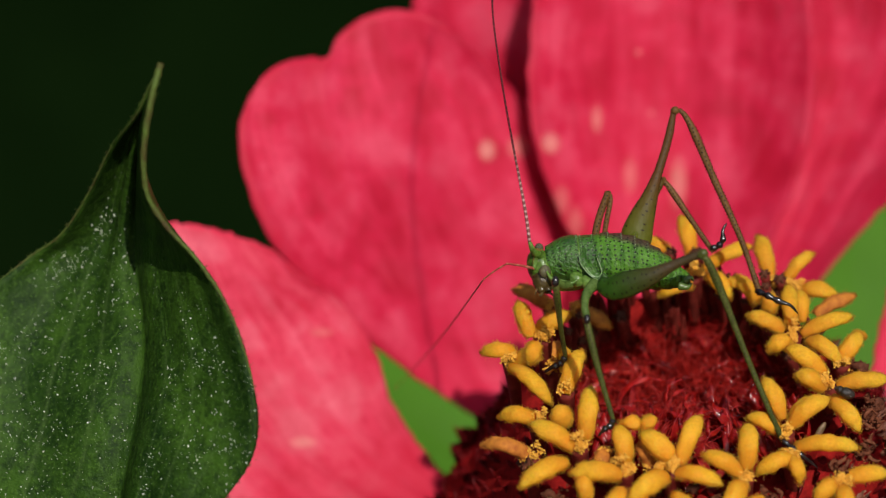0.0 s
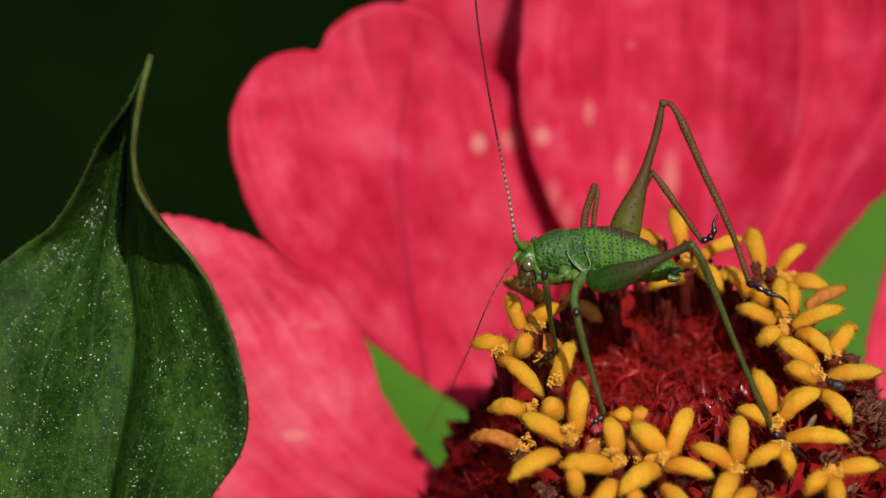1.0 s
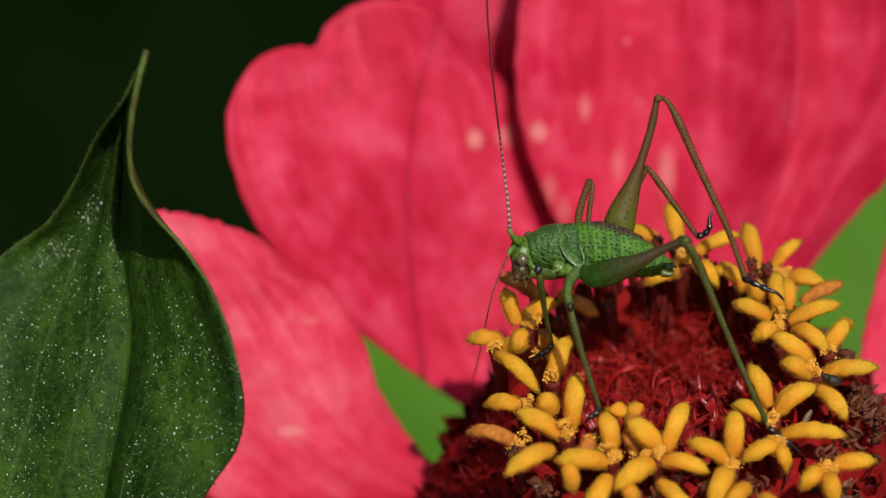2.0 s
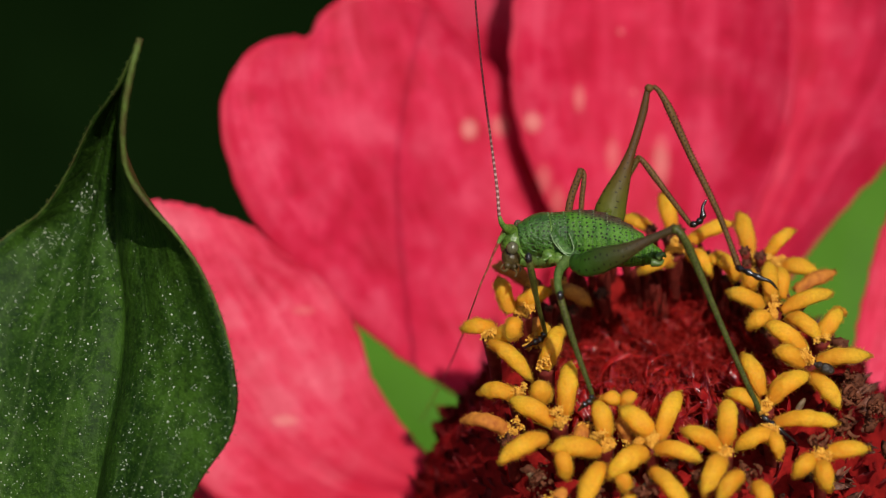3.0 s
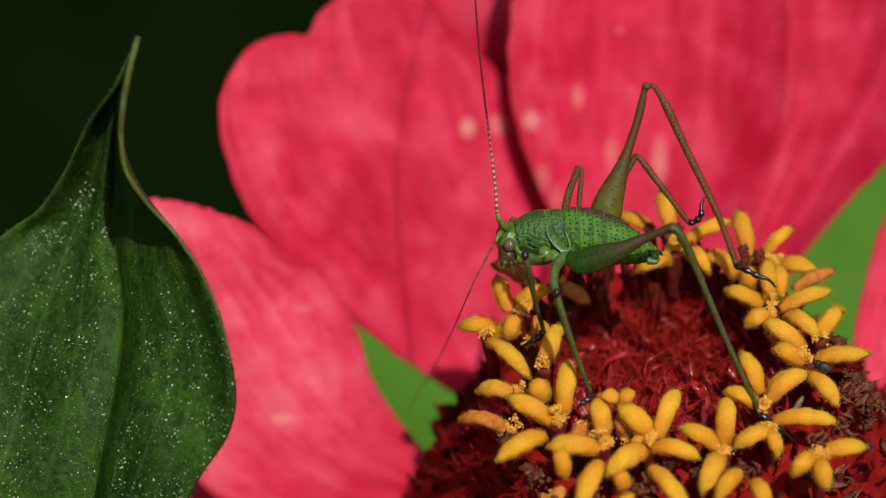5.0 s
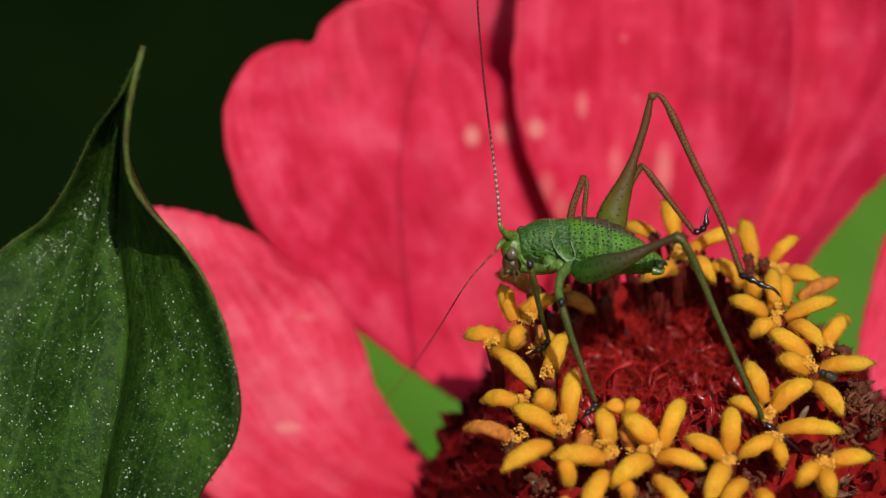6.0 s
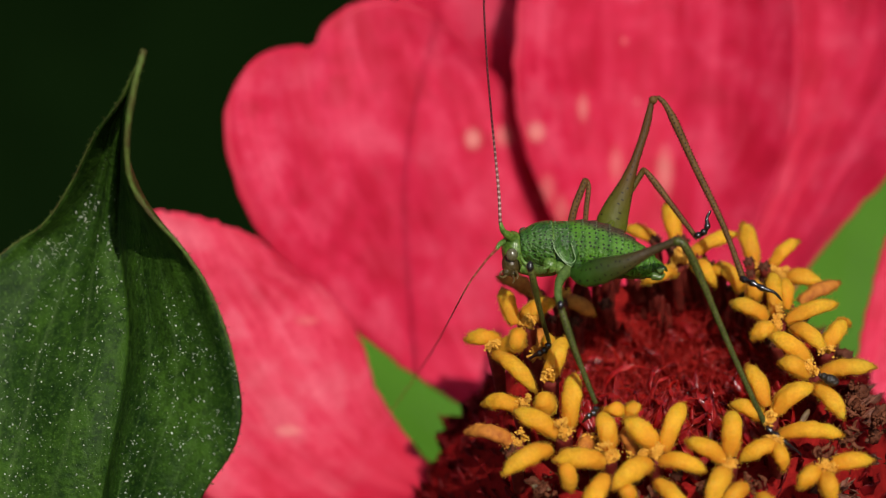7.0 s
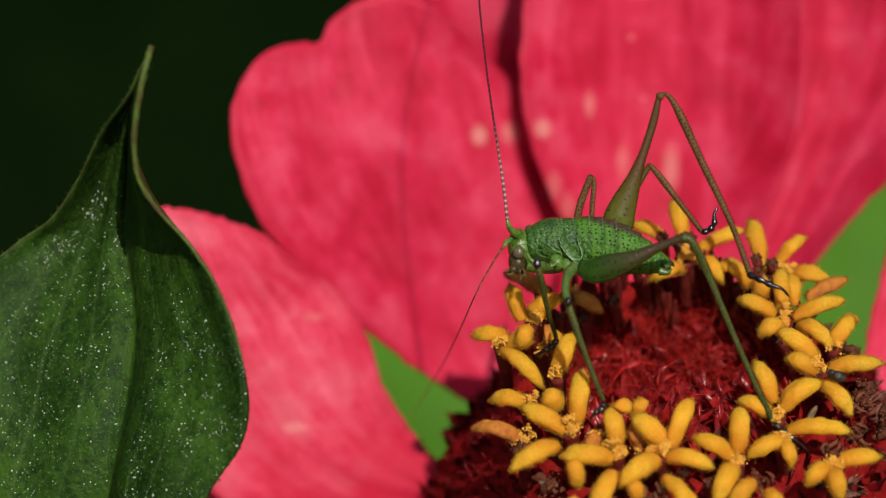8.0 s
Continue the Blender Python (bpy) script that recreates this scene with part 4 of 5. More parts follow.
# ---- dark leaf in front ----
def build_leaf():
    leaf = root("leaf", V(-20.81, -25.55, -3.03), "dark green hairy leaf with a curled tip, dusted with pale pollen", "leaf")
    tip = V(-14.70, 10.26, 7.11)
    left = [tip, V(-15.47, 8.98, 5.90), V(-16.07, 7.95, 4.90), V(-17.70, 6.31, 1.60), V(-19.18, 4.00, -1.00), V(-20.68, 2.09, -2.40), V(-22.53, 0.83, -3.00), V(-25.85, -2.26, -2.20), V(-28.88, -7.86, 0.00), V(-29.33, -14.30, 0.60), V(-25.65, -21.54, -1.00), V(-20.81, -25.55, -3.03)]
    mid = [tip, V(-15.22, 8.97, 6.20), V(-16.10, 7.51, 2.80), V(-16.79, 4.00, -0.90), V(-16.83, 0.60, -1.20), V(-16.36, -2.79, 0.20), V(-16.52, -6.67, 1.60), V(-17.22, -10.55, 2.10), V(-18.33, -15.66, 1.00), V(-19.72, -21.00, -1.21), V(-20.81, -25.55, -3.03)]
    right = [tip, V(-15.06, 8.90, 7.26), V(-15.49, 6.77, 6.81), V(-15.60, 5.17, 6.20), V(-15.38, 3.83, 5.75), V(-14.54, 2.47, 5.40), V(-13.19, 0.98, 5.30), V(-11.97, -0.79, 5.30), V(-11.01, -2.97, 5.40), V(-10.37, -5.42, 5.50), V(-10.21, -7.32, 5.50), V(-10.68, -9.01, 5.40), V(-11.98, -10.89, 5.00), V(-13.26, -13.39, 4.50), V(-16.26, -19.74, 2.00), V(-20.81, -25.55, -3.03)]
    n, m = 90, 17
    A, B, C = curve(left, n), curve(mid, n), curve(right, n)
    g = np.zeros((n, 2 * m - 1, 3))
    for j in range(m):
        q = j / (m - 1)
        g[:, j] = A + (B - A) * q
        g[:, m - 1 + j] = B + (C - B) * q
        g[:, j, 2] -= 1.9 * math.sin(math.pi * q) * np.sin(np.linspace(0, math.pi, n))
        g[:, m - 1 + j, 2] += 0.4 * math.sin(math.pi * q) * np.sin(np.linspace(0, math.pi, n))
    for j, deep in ((m - 1, 1.5), (m - 2, 0.5), (m, 0.6), (m - 3, 0.16), (m + 1, 0.2), (m - 6, 0.12), (m - 10, 0.16), (m + 4, 0.10), (m + 8, 0.14)):
        g[8:, j, 2] -= deep
    wav = np.array([[noise.noise((i * 0.13, j * 0.3, 4)) for j in range(2 * m - 1)] for i in range(n)])
    g[..., 2] += 0.35 * wav * np.sin(np.linspace(0, math.pi, n))[:, None]
    part("blade", sheet(Shape(), g, 0.22), LEAF, leaf)
    part("midrib", tube(Shape(), B[12:] - V(0, 0, 1.7), [0.1, 0.2, 0.3, 0.45], 8, 50), LEAF, leaf)
    edge = Shape()
    tube(edge, C[:40] + V(0.0, 0, 0.02), [0.17, 0.15, 0.13, 0.10, 0.07, 0.05], 8, 90)
    edge.verts = [tuple(Vector(v) * 1.0 + Vector((1, 0.3, 0.6)) * 0.05 * noise.noise(Vector(v) * 4.0)) for v in edge.verts]
    tube(edge, A[2:46], [0.05, 0.06, 0.055, 0.05, 0.04], 7, 90)
    for i in range(480):
        p = C[2 + int(rng.integers(58))] + rng.normal(size=3) * 0.06
        spike(edge, p, V(0.8, 0.3, 0.4) + rng.normal(size=3) * 0.6, 0.10 + 0.12 * rng.random(), 0.022)
    for i in range(300):
        p = A[3 + int(rng.integers(40))] + rng.normal(size=3) * 0.05
        spike(edge, p, V(-0.8, 0.5, 0.2) + rng.normal(size=3) * 0.4, 0.10 + 0.12 * rng.random(), 0.022)
    part("margin", edge, LEAF_RIM, leaf, "paler curled rim with short hairs")
    dust = Shape()
    for k in range(9500):
        i, j = int(rng.integers(7, 70)), int(rng.integers(1, 2 * m - 2))
        a, b = rng.random(), rng.random()
        if j > m + 3 and rng.random() < 0.25:
            continue
        p = (g[i, j] * (1 - a) + g[i + 1, j] * a) * (1 - b) + (g[i, j + 1] * (1 - a) + g[i + 1, j + 1] * a) * b
        if noise.noise(Vector(p) * 0.45) < rng.uniform(-0.5, 0.35):
            continue
        size = 0.010 + 0.026 * rng.random() ** 3 + (0.034 * rng.random() if rng.random() < 0.05 else 0)
        crumb(dust, p + V(0, 0.02, 0.13), size, rng)
    tagged(part("dust", dust, DUST, leaf, "white pollen specks", smooth=False), kind="stuff")
    stalk = Shape()
    tube(stalk, [V(-20.38, -24.40, -3.03), V(-21.77, -28.27, -3.78), V(-24.13, -36.87, -6.05)], [0.5, 0.8, 1.1], 10)
    part("stalk", stalk, STEM, leaf)
    stem = Shape()
    top = Vector(V(-24.13, -35.70, -6.05)) + UP * 25
    tube(stem, [top, top - UP * 60 + Vector((1, 0, -3)), top - UP * 300, top - UP * 620], [1.0, 1.8, 2.2, 2.8], 12, 30)
    part("stem", stem, STEM, leaf, "green stem that carries the leaf")


build_leaf()


def far_leaf(base, tip, width, face, label):
    """A broad sunlit leaf far below the flower."""
    base, tip = Vector(base), Vector(tip)
    leaf = root("leaf", base, label, "leaf", "leaves on the stem behind")
    d = tip - base
    acr = d.cross(Vector(face)).normalized()
    g = np.zeros((30, 13, 3))
    for i in range(30):
        q = i / 29
        w = width * math.sin(math.pi * min(1, 0.04 + q * 0.96)) ** 0.7 * (1 - 0.35 * q) + 0.1
        for j in range(13):
            x = (j - 6) / 6
            p = base + d * q + acr * (w * x) + Vector(face) * (abs(x) * 2.0 - 6 * q * q + 0.6 * noise.noise((q * 5, x * 3, width)))
            g[i, j] = p
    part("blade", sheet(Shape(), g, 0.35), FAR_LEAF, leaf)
    part("midrib", tube(Shape(), g[:28, 6] - np.array(tuple(Vector(face))) * 0.2, [0.9, 0.6, 0.25], 8, 20), STEM, leaf)
    s = Shape()
    tube(s, [base + d * 0.02, base - d * 0.2 - UP * 10, base - d * 0.3 - UP * 60, base - d * 0.3 - UP * 500], [0.8, 0.9, 1.6, 2.4], 10, 24)
    part("stalk", s, STEM, leaf)


FACE = Vector((0.1, 0.75, 0.65)).normalized()
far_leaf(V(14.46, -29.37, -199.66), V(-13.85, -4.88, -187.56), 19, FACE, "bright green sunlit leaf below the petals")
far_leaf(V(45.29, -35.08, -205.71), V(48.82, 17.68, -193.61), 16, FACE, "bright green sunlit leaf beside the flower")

# ---- the cricket ----
BODY_AT = Vector(V(6.31, 0.59, 1.51))
cricket = root("bush_cricket", BODY_AT, "green speckled bush-cricket nymph with long banded feelers, standing on the flower", "insect")
RIGID = []  # parts that ride with the body


def body_ring(sections, seg=28, drop=0.0):
    """A loft over upright ovals: along, mid height, half height, half width, toward-eye."""
    s = Shape()
    sec = np.array(sections, float)
    n = 4 * len(sec)
    c = curve(sec[:, [0, 1, 4]], n)
    hh = np.interp(np.linspace(0, 1, n), np.linspace(0, 1, len(sec)), sec[:, 2])
    ww = np.interp(np.linspace(0, 1, n), np.linspace(0, 1, len(sec)), sec[:, 3])
    verts, uvs = [], []
    for i in range(n):
        for k in range(seg):
            a = 2 * math.pi * k / seg
            verts.append((c[i, 0] - 0.25 * hh[i] * math.sin(a) * drop, c[i, 1] + hh[i] * math.sin(a), c[i, 2] + ww[i] * math.cos(a)))
            uvs.append((i / n, k / seg))
    f = [(i * seg + k, i * seg + (k + 1) % seg, (i + 1) * seg + (k + 1) % seg, (i + 1) * seg + k) for i in range(n - 1) for k in range(seg)]
    f += [tuple(range(seg - 1, -1, -1)), tuple(range((n - 1) * seg, n * seg))]
    return s.add(verts, f, uvs)


def oval(x, y, h, w, d=103.0):
    """A body section; half sizes in mm."""
    return (x, y, h, w, (104 - d) * 1.5126)


def build_trunk():
    out = []
    # abdomen: eight plates, each lapping over the next
    prof = [V(5.70, 0.81, 1.51), V(6.37, 0.84, 1.51), V(7.04, 0.81, 1.51), V(7.71, 0.73, 1.51), V(8.35, 0.59, 1.51), V(8.94, 0.42, 1.51), V(9.47, 0.25, 1.51), V(9.94, 0.11, 1.51), V(10.39, -0.06, 1.51)]
    half = [1.32, 1.36, 1.36, 1.30, 1.18, 1.00, 0.78, 0.55, 0.30]
    abdomen = part("abdomen", body_ring([(p[0], p[1], h * 0.94, h * 0.78, p[2]) for p, h in zip(prof, half)]), BODY, cricket, "bright green abdomen with rows of black dots", at=BODY_AT)
    for i in range(8):
        a, b = prof[i], prof[i + 1]
        h0, h1 = half[i], half[i + 1]
        sec = [(a[0], a[1], h0 * 0.965, h0 * 0.80, a[2]), ((a[0] + b[0]) / 2, (a[1] + b[1]) / 2, (h0 + h1) / 2 * 1.0, (h0 + h1) / 2 * 0.83, a[2]),
               (b[0] + 0.07, b[1], h1 * 1.03, h1 * 0.86, b[2])]
        plate = part("tergite", body_ring(sec, drop=0.15), BODY, abdomen, at=BODY_AT)
        if i < 7:
            beads = Shape()
            for q in np.linspace(0.35, 1.3, 6):
                blob(beads, (b[0] + 0.0 - 0.037 * h1 * math.sin(q), b[1] + h1 * 1.02 * math.sin(q), b[2] + h1 * 0.855 * math.cos(q)), (0.030, 0.032, 0.032), 6, 4)
            tagged(part("bead_row", beads, VEIN, plate, "pale beads along the plate's edge", at=BODY_AT), kind="stuff")
    s = Shape()
    e = Vector(V(10.18, -0.11, 2.12))
    tube(s, [e, e + Vector((0.25, 0.15, 0.1)), e + Vector((0.42, 0.0, 0.1))], [0.2, 0.16, 0.03], 8)
    tube(s, [e + Vector((-0.3, -0.25, 0.2)), e + Vector((0.1, -0.3, 0.3)), e + Vector((0.3, -0.1, 0.2))], [0.22, 0.15, 0.03], 8)
    part("tail_plate", s, KNEE_GREEN, abdomen, at=BODY_AT)
    out.append(abdomen)
    # thorax and its pale side plates
    thorax = part("thorax", body_ring([oval(4.50, 0.81, 1.15, 0.92), oval(5.14, 0.81, 1.26, 1.02), oval(5.92, 0.81, 1.31, 1.04)]), SADDLE, cricket, at=BODY_AT)
    for x, y, h in ((4.84, -0.14, 0.42), (5.39, -0.25, 0.40), (6.00, -0.14, 0.36)):
        s = Shape()
        blob(s, (x, y, 2.27), (0.36, h, 0.4), turn=Euler((0, 0, 0.5)).to_matrix())
        part("side_plate", s, BELLY, thorax, at=BODY_AT)
    for pts, w in (([(4.88, 1.03, 2.75), (5.04, 0.58, 2.75), (5.49, 0.08, 2.75), (6.1, -0.3, 2.75)], 26), ([(5.78, 1.0, 2.72), (5.95, 0.55, 2.75), (6.03, 0.22, 2.75), (5.86, 0.02, 2.74), (5.55, 0.10, 2.74), (5.22, 0.50, 2.74)], 14)):
        s = Shape()
        c = curve(pts, 14)
        g = np.stack([c + V(0.035 * k, 0.045 * k, -0.03 * k * k * 0.3) * w / 12 for k in range(6)], 1)
        sheet(s, g, 0.05)
        pad = part("wing_pad", s, SADDLE, thorax, at=BODY_AT)
        s = Shape()
        tube(s, c + V(0, 0, 0.06), [0.014, 0.022, 0.026, 0.02], 7, 26)
        part("vein", s, VEIN, pad, "pale green vein", at=BODY_AT)
    out.append(thorax)
    # saddle over the fore body
    s = body_ring([oval(3.35, 0.73, 0.74, 0.66), oval(3.57, 0.75, 0.92, 0.80), oval(4.08, 0.84, 1.08, 0.92), oval(4.64, 0.87, 1.17, 1.02), oval(4.97, 0.84, 1.22, 1.06)], drop=0.5)
    pron = part("pronotum", s, SADDLE, cricket, "dark green dotted saddle", at=BODY_AT)
    s = Shape()
    rim = [(V(4.97, 0.84)[0] - 0.305 * math.sin(a) * 0.5, V(4.97, 0.84)[1] + 1.23 * math.sin(a), 1.51 + 1.08 * math.cos(a)) for a in np.linspace(-1.0, 1.7, 16)]
    tube(s, rim, [0.025, 0.035, 0.025], 6, 24)
    part("rim", s, BELLY, pron, at=BODY_AT)
    for owner, x, grow, lo, hi, count in ((pron, 4.90, 0.99, -0.25, 1.25, 12), (pron, 5.10, 1.02, 0.1, 1.25, 9), (thorax, 5.66, 1.05, 0.55, 1.25, 6)):
        beads = Shape()
        for a in np.linspace(lo, hi, count):
            blob(beads, (x - 0.15 * math.sin(a) + 0.02 * rng.normal(), 0.84 + 1.235 * grow * math.sin(a), 1.51 + 1.085 * grow * math.cos(a)), (0.028, 0.032, 0.028), 7, 5)
        tagged(part("bead_row", beads, VEIN, owner, "pale beads along the plate's edge", at=BODY_AT), kind="stuff")
    s = Shape()
    tube(s, [V(3.35, 0.25, 2.65), V(3.55, -0.08, 2.80), V(4.04, -0.30, 2.95), V(4.54, -0.33, 3.03), V(4.87, -0.14, 3.03)], [0.05, 0.09, 0.10, 0.09, 0.05], 8, 24)
    part("hem", s, BELLY, pron, "pale green lower hem", at=BODY_AT)
    for x, y, k in ((1.03, 0.05, 0.5), (1.45, 0.5, 0.35), (1.25, 0.9, 0.3)):
        s = Shape()
        c = Vector(V(3.71, 0.44, 2.87)) + Vector((x - 1.0, y * 0.6 - 0.1, 0.05))
        tube(s, [c, c + Vector((0.18, -0.2, 0.08)) * k * 2, c + Vector((0.5, -0.28, 0.05)) * k * 2], [0.03, 0.05, 0.03], 6, 10)
        part("crease", s, SADDLE, pron, at=BODY_AT)
    out.append(pron)
    s = Shape()
    blob(s, V(4.23, -0.31, 1.21), (1.3, 0.45, 0.6))
    out.append(part("breast", s, BELLY, cricket, at=BODY_AT))
    RIGID.extend(out)


HEAD_AT = Vector(V(3.41, 0.59, 1.51))


def build_head():
    s = Shape()
    turn = Euler((0.0, 0.35, 0.18)).to_matrix()
    blob(s, V(3.04, 0.47, 1.51), (0.62, 0.98, 0.72), 24, 16, turn)
    tube(s, [V(3.01, 1.00, 1.82), V(2.67, 1.25, 2.27), V(2.44, 1.41, 2.57)], [0.3, 0.22, 0.1], 12)
    head = part("head", s, HEAD_GREEN, cricket, "pale green face with short mouth feelers", at=HEAD_AT)
    s = Shape()
    blob(s, V(2.98, -0.22, 1.80), (0.47, 0.62, 0.52), 20, 12, turn)
    blob(s, V(2.80, -0.62, 2.05), (0.20, 0.22, 0.26), 14, 9, turn)
    blob(s, V(3.12, -0.66, 2.05), (0.20, 0.22, 0.26), 14, 9, turn)
    part("mouthparts", s, JAW, head, "brownish translucent jaws", at=HEAD_AT)
    for p, r in ((V(3.03, 0.25, 2.39), 0.33), (V(3.35, 1.41, 0.45), 0.26)):
        s = Shape()
        blob(s, p, (r * 0.9, r, r * 0.75), 18, 12)
        eye = part("eye", s, EYE_SKIN, head, "pale round eye", at=HEAD_AT)
        s = Shape()
        blob(s, p + V(-0.03, 0.03, r * 0.22), (r * 0.22, r * 0.66, r * 0.56), 14, 10)
        part("pupil", s, PUPIL, eye, at=HEAD_AT)
    for pts, r in (([V(2.84, -0.75, 2.12), V(2.67, -0.89, 2.42), V(2.52, -0.83, 2.57)], 0.12), ([V(3.12, -0.75, 2.12), V(3.25, -0.97, 2.57), V(3.19, -1.14, 2.72)], 0.11),
                   ([V(2.72, -0.47, 1.82), V(2.55, -0.62, 2.12), V(2.44, -0.82, 2.12)], 0.08), ([V(3.28, -0.53, 2.42), V(3.44, -0.75, 2.72), V(3.38, -0.91, 2.87)], 0.10)):
        s = Shape()
        tube(s, pts, [r * 0.6, r * 0.5, r * 0.45, r * 0.2], 8)
        part("palp", s, PALP, head, at=HEAD_AT)
    for pts in ([V(2.67, 1.20, 2.27), V(2.47, 1.47, 2.57), V(2.36, 1.80, 2.72)], [V(2.58, 0.86, 2.57), V(2.43, 0.69, 3.03), V(2.32, 0.47, 3.18)]):
        s = Shape()
        tube(s, pts, [0.15, 0.14, 0.09], 9)
        part("scape", s, BELLY, head, at=HEAD_AT)
    return head


build_trunk()
head = build_head()


def limb(name, points, radii, mat, label="", flat=1.0, seg=12, thorns=None):
    """A leg piece; its origin is its first joint."""
    s = Shape()
    tube(s, points, radii, seg, 6 * len(points), flat)
    ob = part(name, s, mat, cricket, label, at=points[0])
    if thorns:
        s = Shape()
        c = curve(points, 60)
        d = (c[-1] - c[0]) / np.linalg.norm(c[-1] - c[0])
        side = np.cross(d, V(0, 0, 1))
        for i in range(8, 58, 2 if thorns > 0.1 else 1):
            for w in (-1, 1):
                r = np.interp(i / 59, np.linspace(0, 1, len(radii)), radii)
                spike(s, c[i] + side * w * r * 0.93 + V(0, 0, 0.03), side * w + d * 0.9, thorns, 0.035)
        tagged(part("spine_comb", s, FOOT, ob, "row of short black spines", at=points[0]), kind="stuff")
    return ob, Vector(tuple(points[0])), Vector(tuple(points[-1]))


def knee_cap(leg, at, size):
    """A glossy black knee."""
    s = Shape()
    blob(s, at, (size, size * 1.5, size), 12, 8)
    part("knee", s, FOOT, leg[1][0], "glossy black knee", at=AT[leg[1][0]])


def foot(points):
    """A black jointed foot of three beads and a claw."""
    s = Shape()
    c = curve(points, 24)
    tube(s, c, [0.13, 0.19, 0.11, 0.20, 0.11, 0.18, 0.12, 0.09, 0.075, 0.07, 0.02], 9, 33)
    return part("foot", s, FOOT, cricket, "glossy black jointed foot", at=points[0])


LEGS = {}
HIND = "long hind thigh, swollen at the base, with dotted edges"
LEGS["hind_far"] = (limb("thigh", [V(7.69, 0.03, -0.91), V(8.01, 2.16, -1.06), V(8.67, 4.01, -1.21), V(9.19, 5.49, -1.36), V(9.65, 7.0, -1.51), V(9.94, 8.45, -1.51)],
                         [0.55, 0.74, 0.80, 0.60, 0.36, 0.22, 0.20, 0.20, 0.12], THIGH_FAR_BACKLIT, HIND, 0.6, 16, 0.05),
                    limb("shin", [V(9.96, 8.40, -1.51), V(10.36, 8.34, -1.51), V(10.93, 7.45, -1.51), V(12.04, 5.10, -1.51), V(13.54, 2.02, -1.36), V(14.58, -0.71, -1.21)], [0.10, 0.21, 0.175, 0.17, 0.15, 0.13, 0.16], SHIN_FAR, seg=10, thorns=0.10))
foot([V(14.45, -0.66, -1.1), V(14.98, -0.90, -0.61), V(15.57, -1.20, -0.45), V(16.08, -1.38, -0.45), V(16.48, -1.80, -0.61)])
LEGS["hind_near"] = (limb("thigh", [V(5.91, -0.30, 3.18), V(6.50, -0.52, 3.63), V(7.31, -0.30, 4.08), V(8.38, 0.08, 4.54), V(9.59, 0.68, 4.84), V(10.86, 1.23, 5.14)],
                          [0.35, 0.61, 0.66, 0.54, 0.37, 0.25, 0.19, 0.22], THIGH, HIND, 0.6, 16, 0.05),
                     limb("shin", [V(10.75, 1.20, 5.14), V(11.13, 1.01, 5.14), V(11.82, -0.25, 4.69), V(13.13, -3.27, 4.08), V(14.29, -5.81, 3.63), V(15.28, -7.86, 3.18)], [0.18, 0.21, 0.16, 0.15, 0.14, 0.13, 0.15], SHIN, seg=10, thorns=0.08))
foot([V(15.26, -7.86, 3.18), V(15.70, -8.24, 3.48), V(16.18, -8.62, 3.63), V(16.64, -8.95, 3.48), V(17.02, -9.27, 3.33)])
LEGS["mid_near"] = (limb("thigh", [V(5.70, -0.30, 3.03), V(5.32, -0.80, 3.63), V(5.21, -1.40, 4.24), V(5.31, -1.94, 4.54)], [0.30, 0.26, 0.22, 0.19, 0.20], KNEE_GREEN, "pale green bent thigh"),
                    limb("shin", [V(5.29, -1.83, 4.54), V(5.42, -2.38, 4.54), V(6.04, -4.31, 4.24), V(6.99, -6.85, 3.78)], [0.17, 0.19, 0.15, 0.13, 0.11], SHIN, thorns=0.06))
foot([V(6.99, -6.85, 3.78), V(6.88, -7.13, 3.78), V(6.56, -7.36, 3.63), V(6.29, -7.70, 3.33)])
LEGS["fore_near"] = (limb("thigh", [V(4.49, -0.42, 2.72), V(4.14, -0.41, 3.48), V(3.79, -0.14, 4.08)], [0.24, 0.22, 0.17], KNEE_GREEN),
                     limb("shin", [V(3.76, -0.08, 4.08), V(3.87, -0.58, 4.08), V(4.30, -2.30, 2.42), V(4.80, -3.90, 0.61)], [0.16, 0.19, 0.13, 0.12, 0.11], SHIN, thorns=0.06))
foot([V(4.80, -3.90, 0.61), V(4.56, -4.25, 0.30), V(4.12, -4.48, 0.00), V(3.73, -4.75, -0.30)])
LEGS["mid_far"] = (limb("thigh", [V(7.40, 1.16, -0.30), V(8.47, 3.15, -1.21), V(9.47, 4.88, -1.82)], [0.26, 0.18, 0.15], THIGH_FAR_BACKLIT),
                   limb("shin", [V(9.41, 4.93, -1.82), V(9.70, 4.71, -1.82), V(10.70, 3.39, -1.51), V(11.42, 2.42, -1.21), V(12.13, 1.45, -0.76)], [0.13, 0.17, 0.13, 0.12, 0.11], SHIN_FAR, thorns=0.06))
foot([V(12.13, 1.45, -0.76), V(12.46, 1.56, -0.61), V(12.70, 1.89, -0.45), V(12.70, 2.35, -0.45), V(12.90, 2.74, -0.45)])
LEGS["fore_far"] = (limb("thigh", [V(5.76, 1.16, -0.30), V(6.01, 2.72, -0.91), V(6.55, 4.24, -1.51)], [0.2, 0.19, 0.17], SHIN_FAR),
                    limb("shin", [V(6.52, 4.24, -1.51), V(6.72, 4.01, -1.51), V(6.63, 2.73, -1.51), V(6.55, 0.03, -1.51)], [0.12, 0.14, 0.12, 0.10], SHIN_FAR))


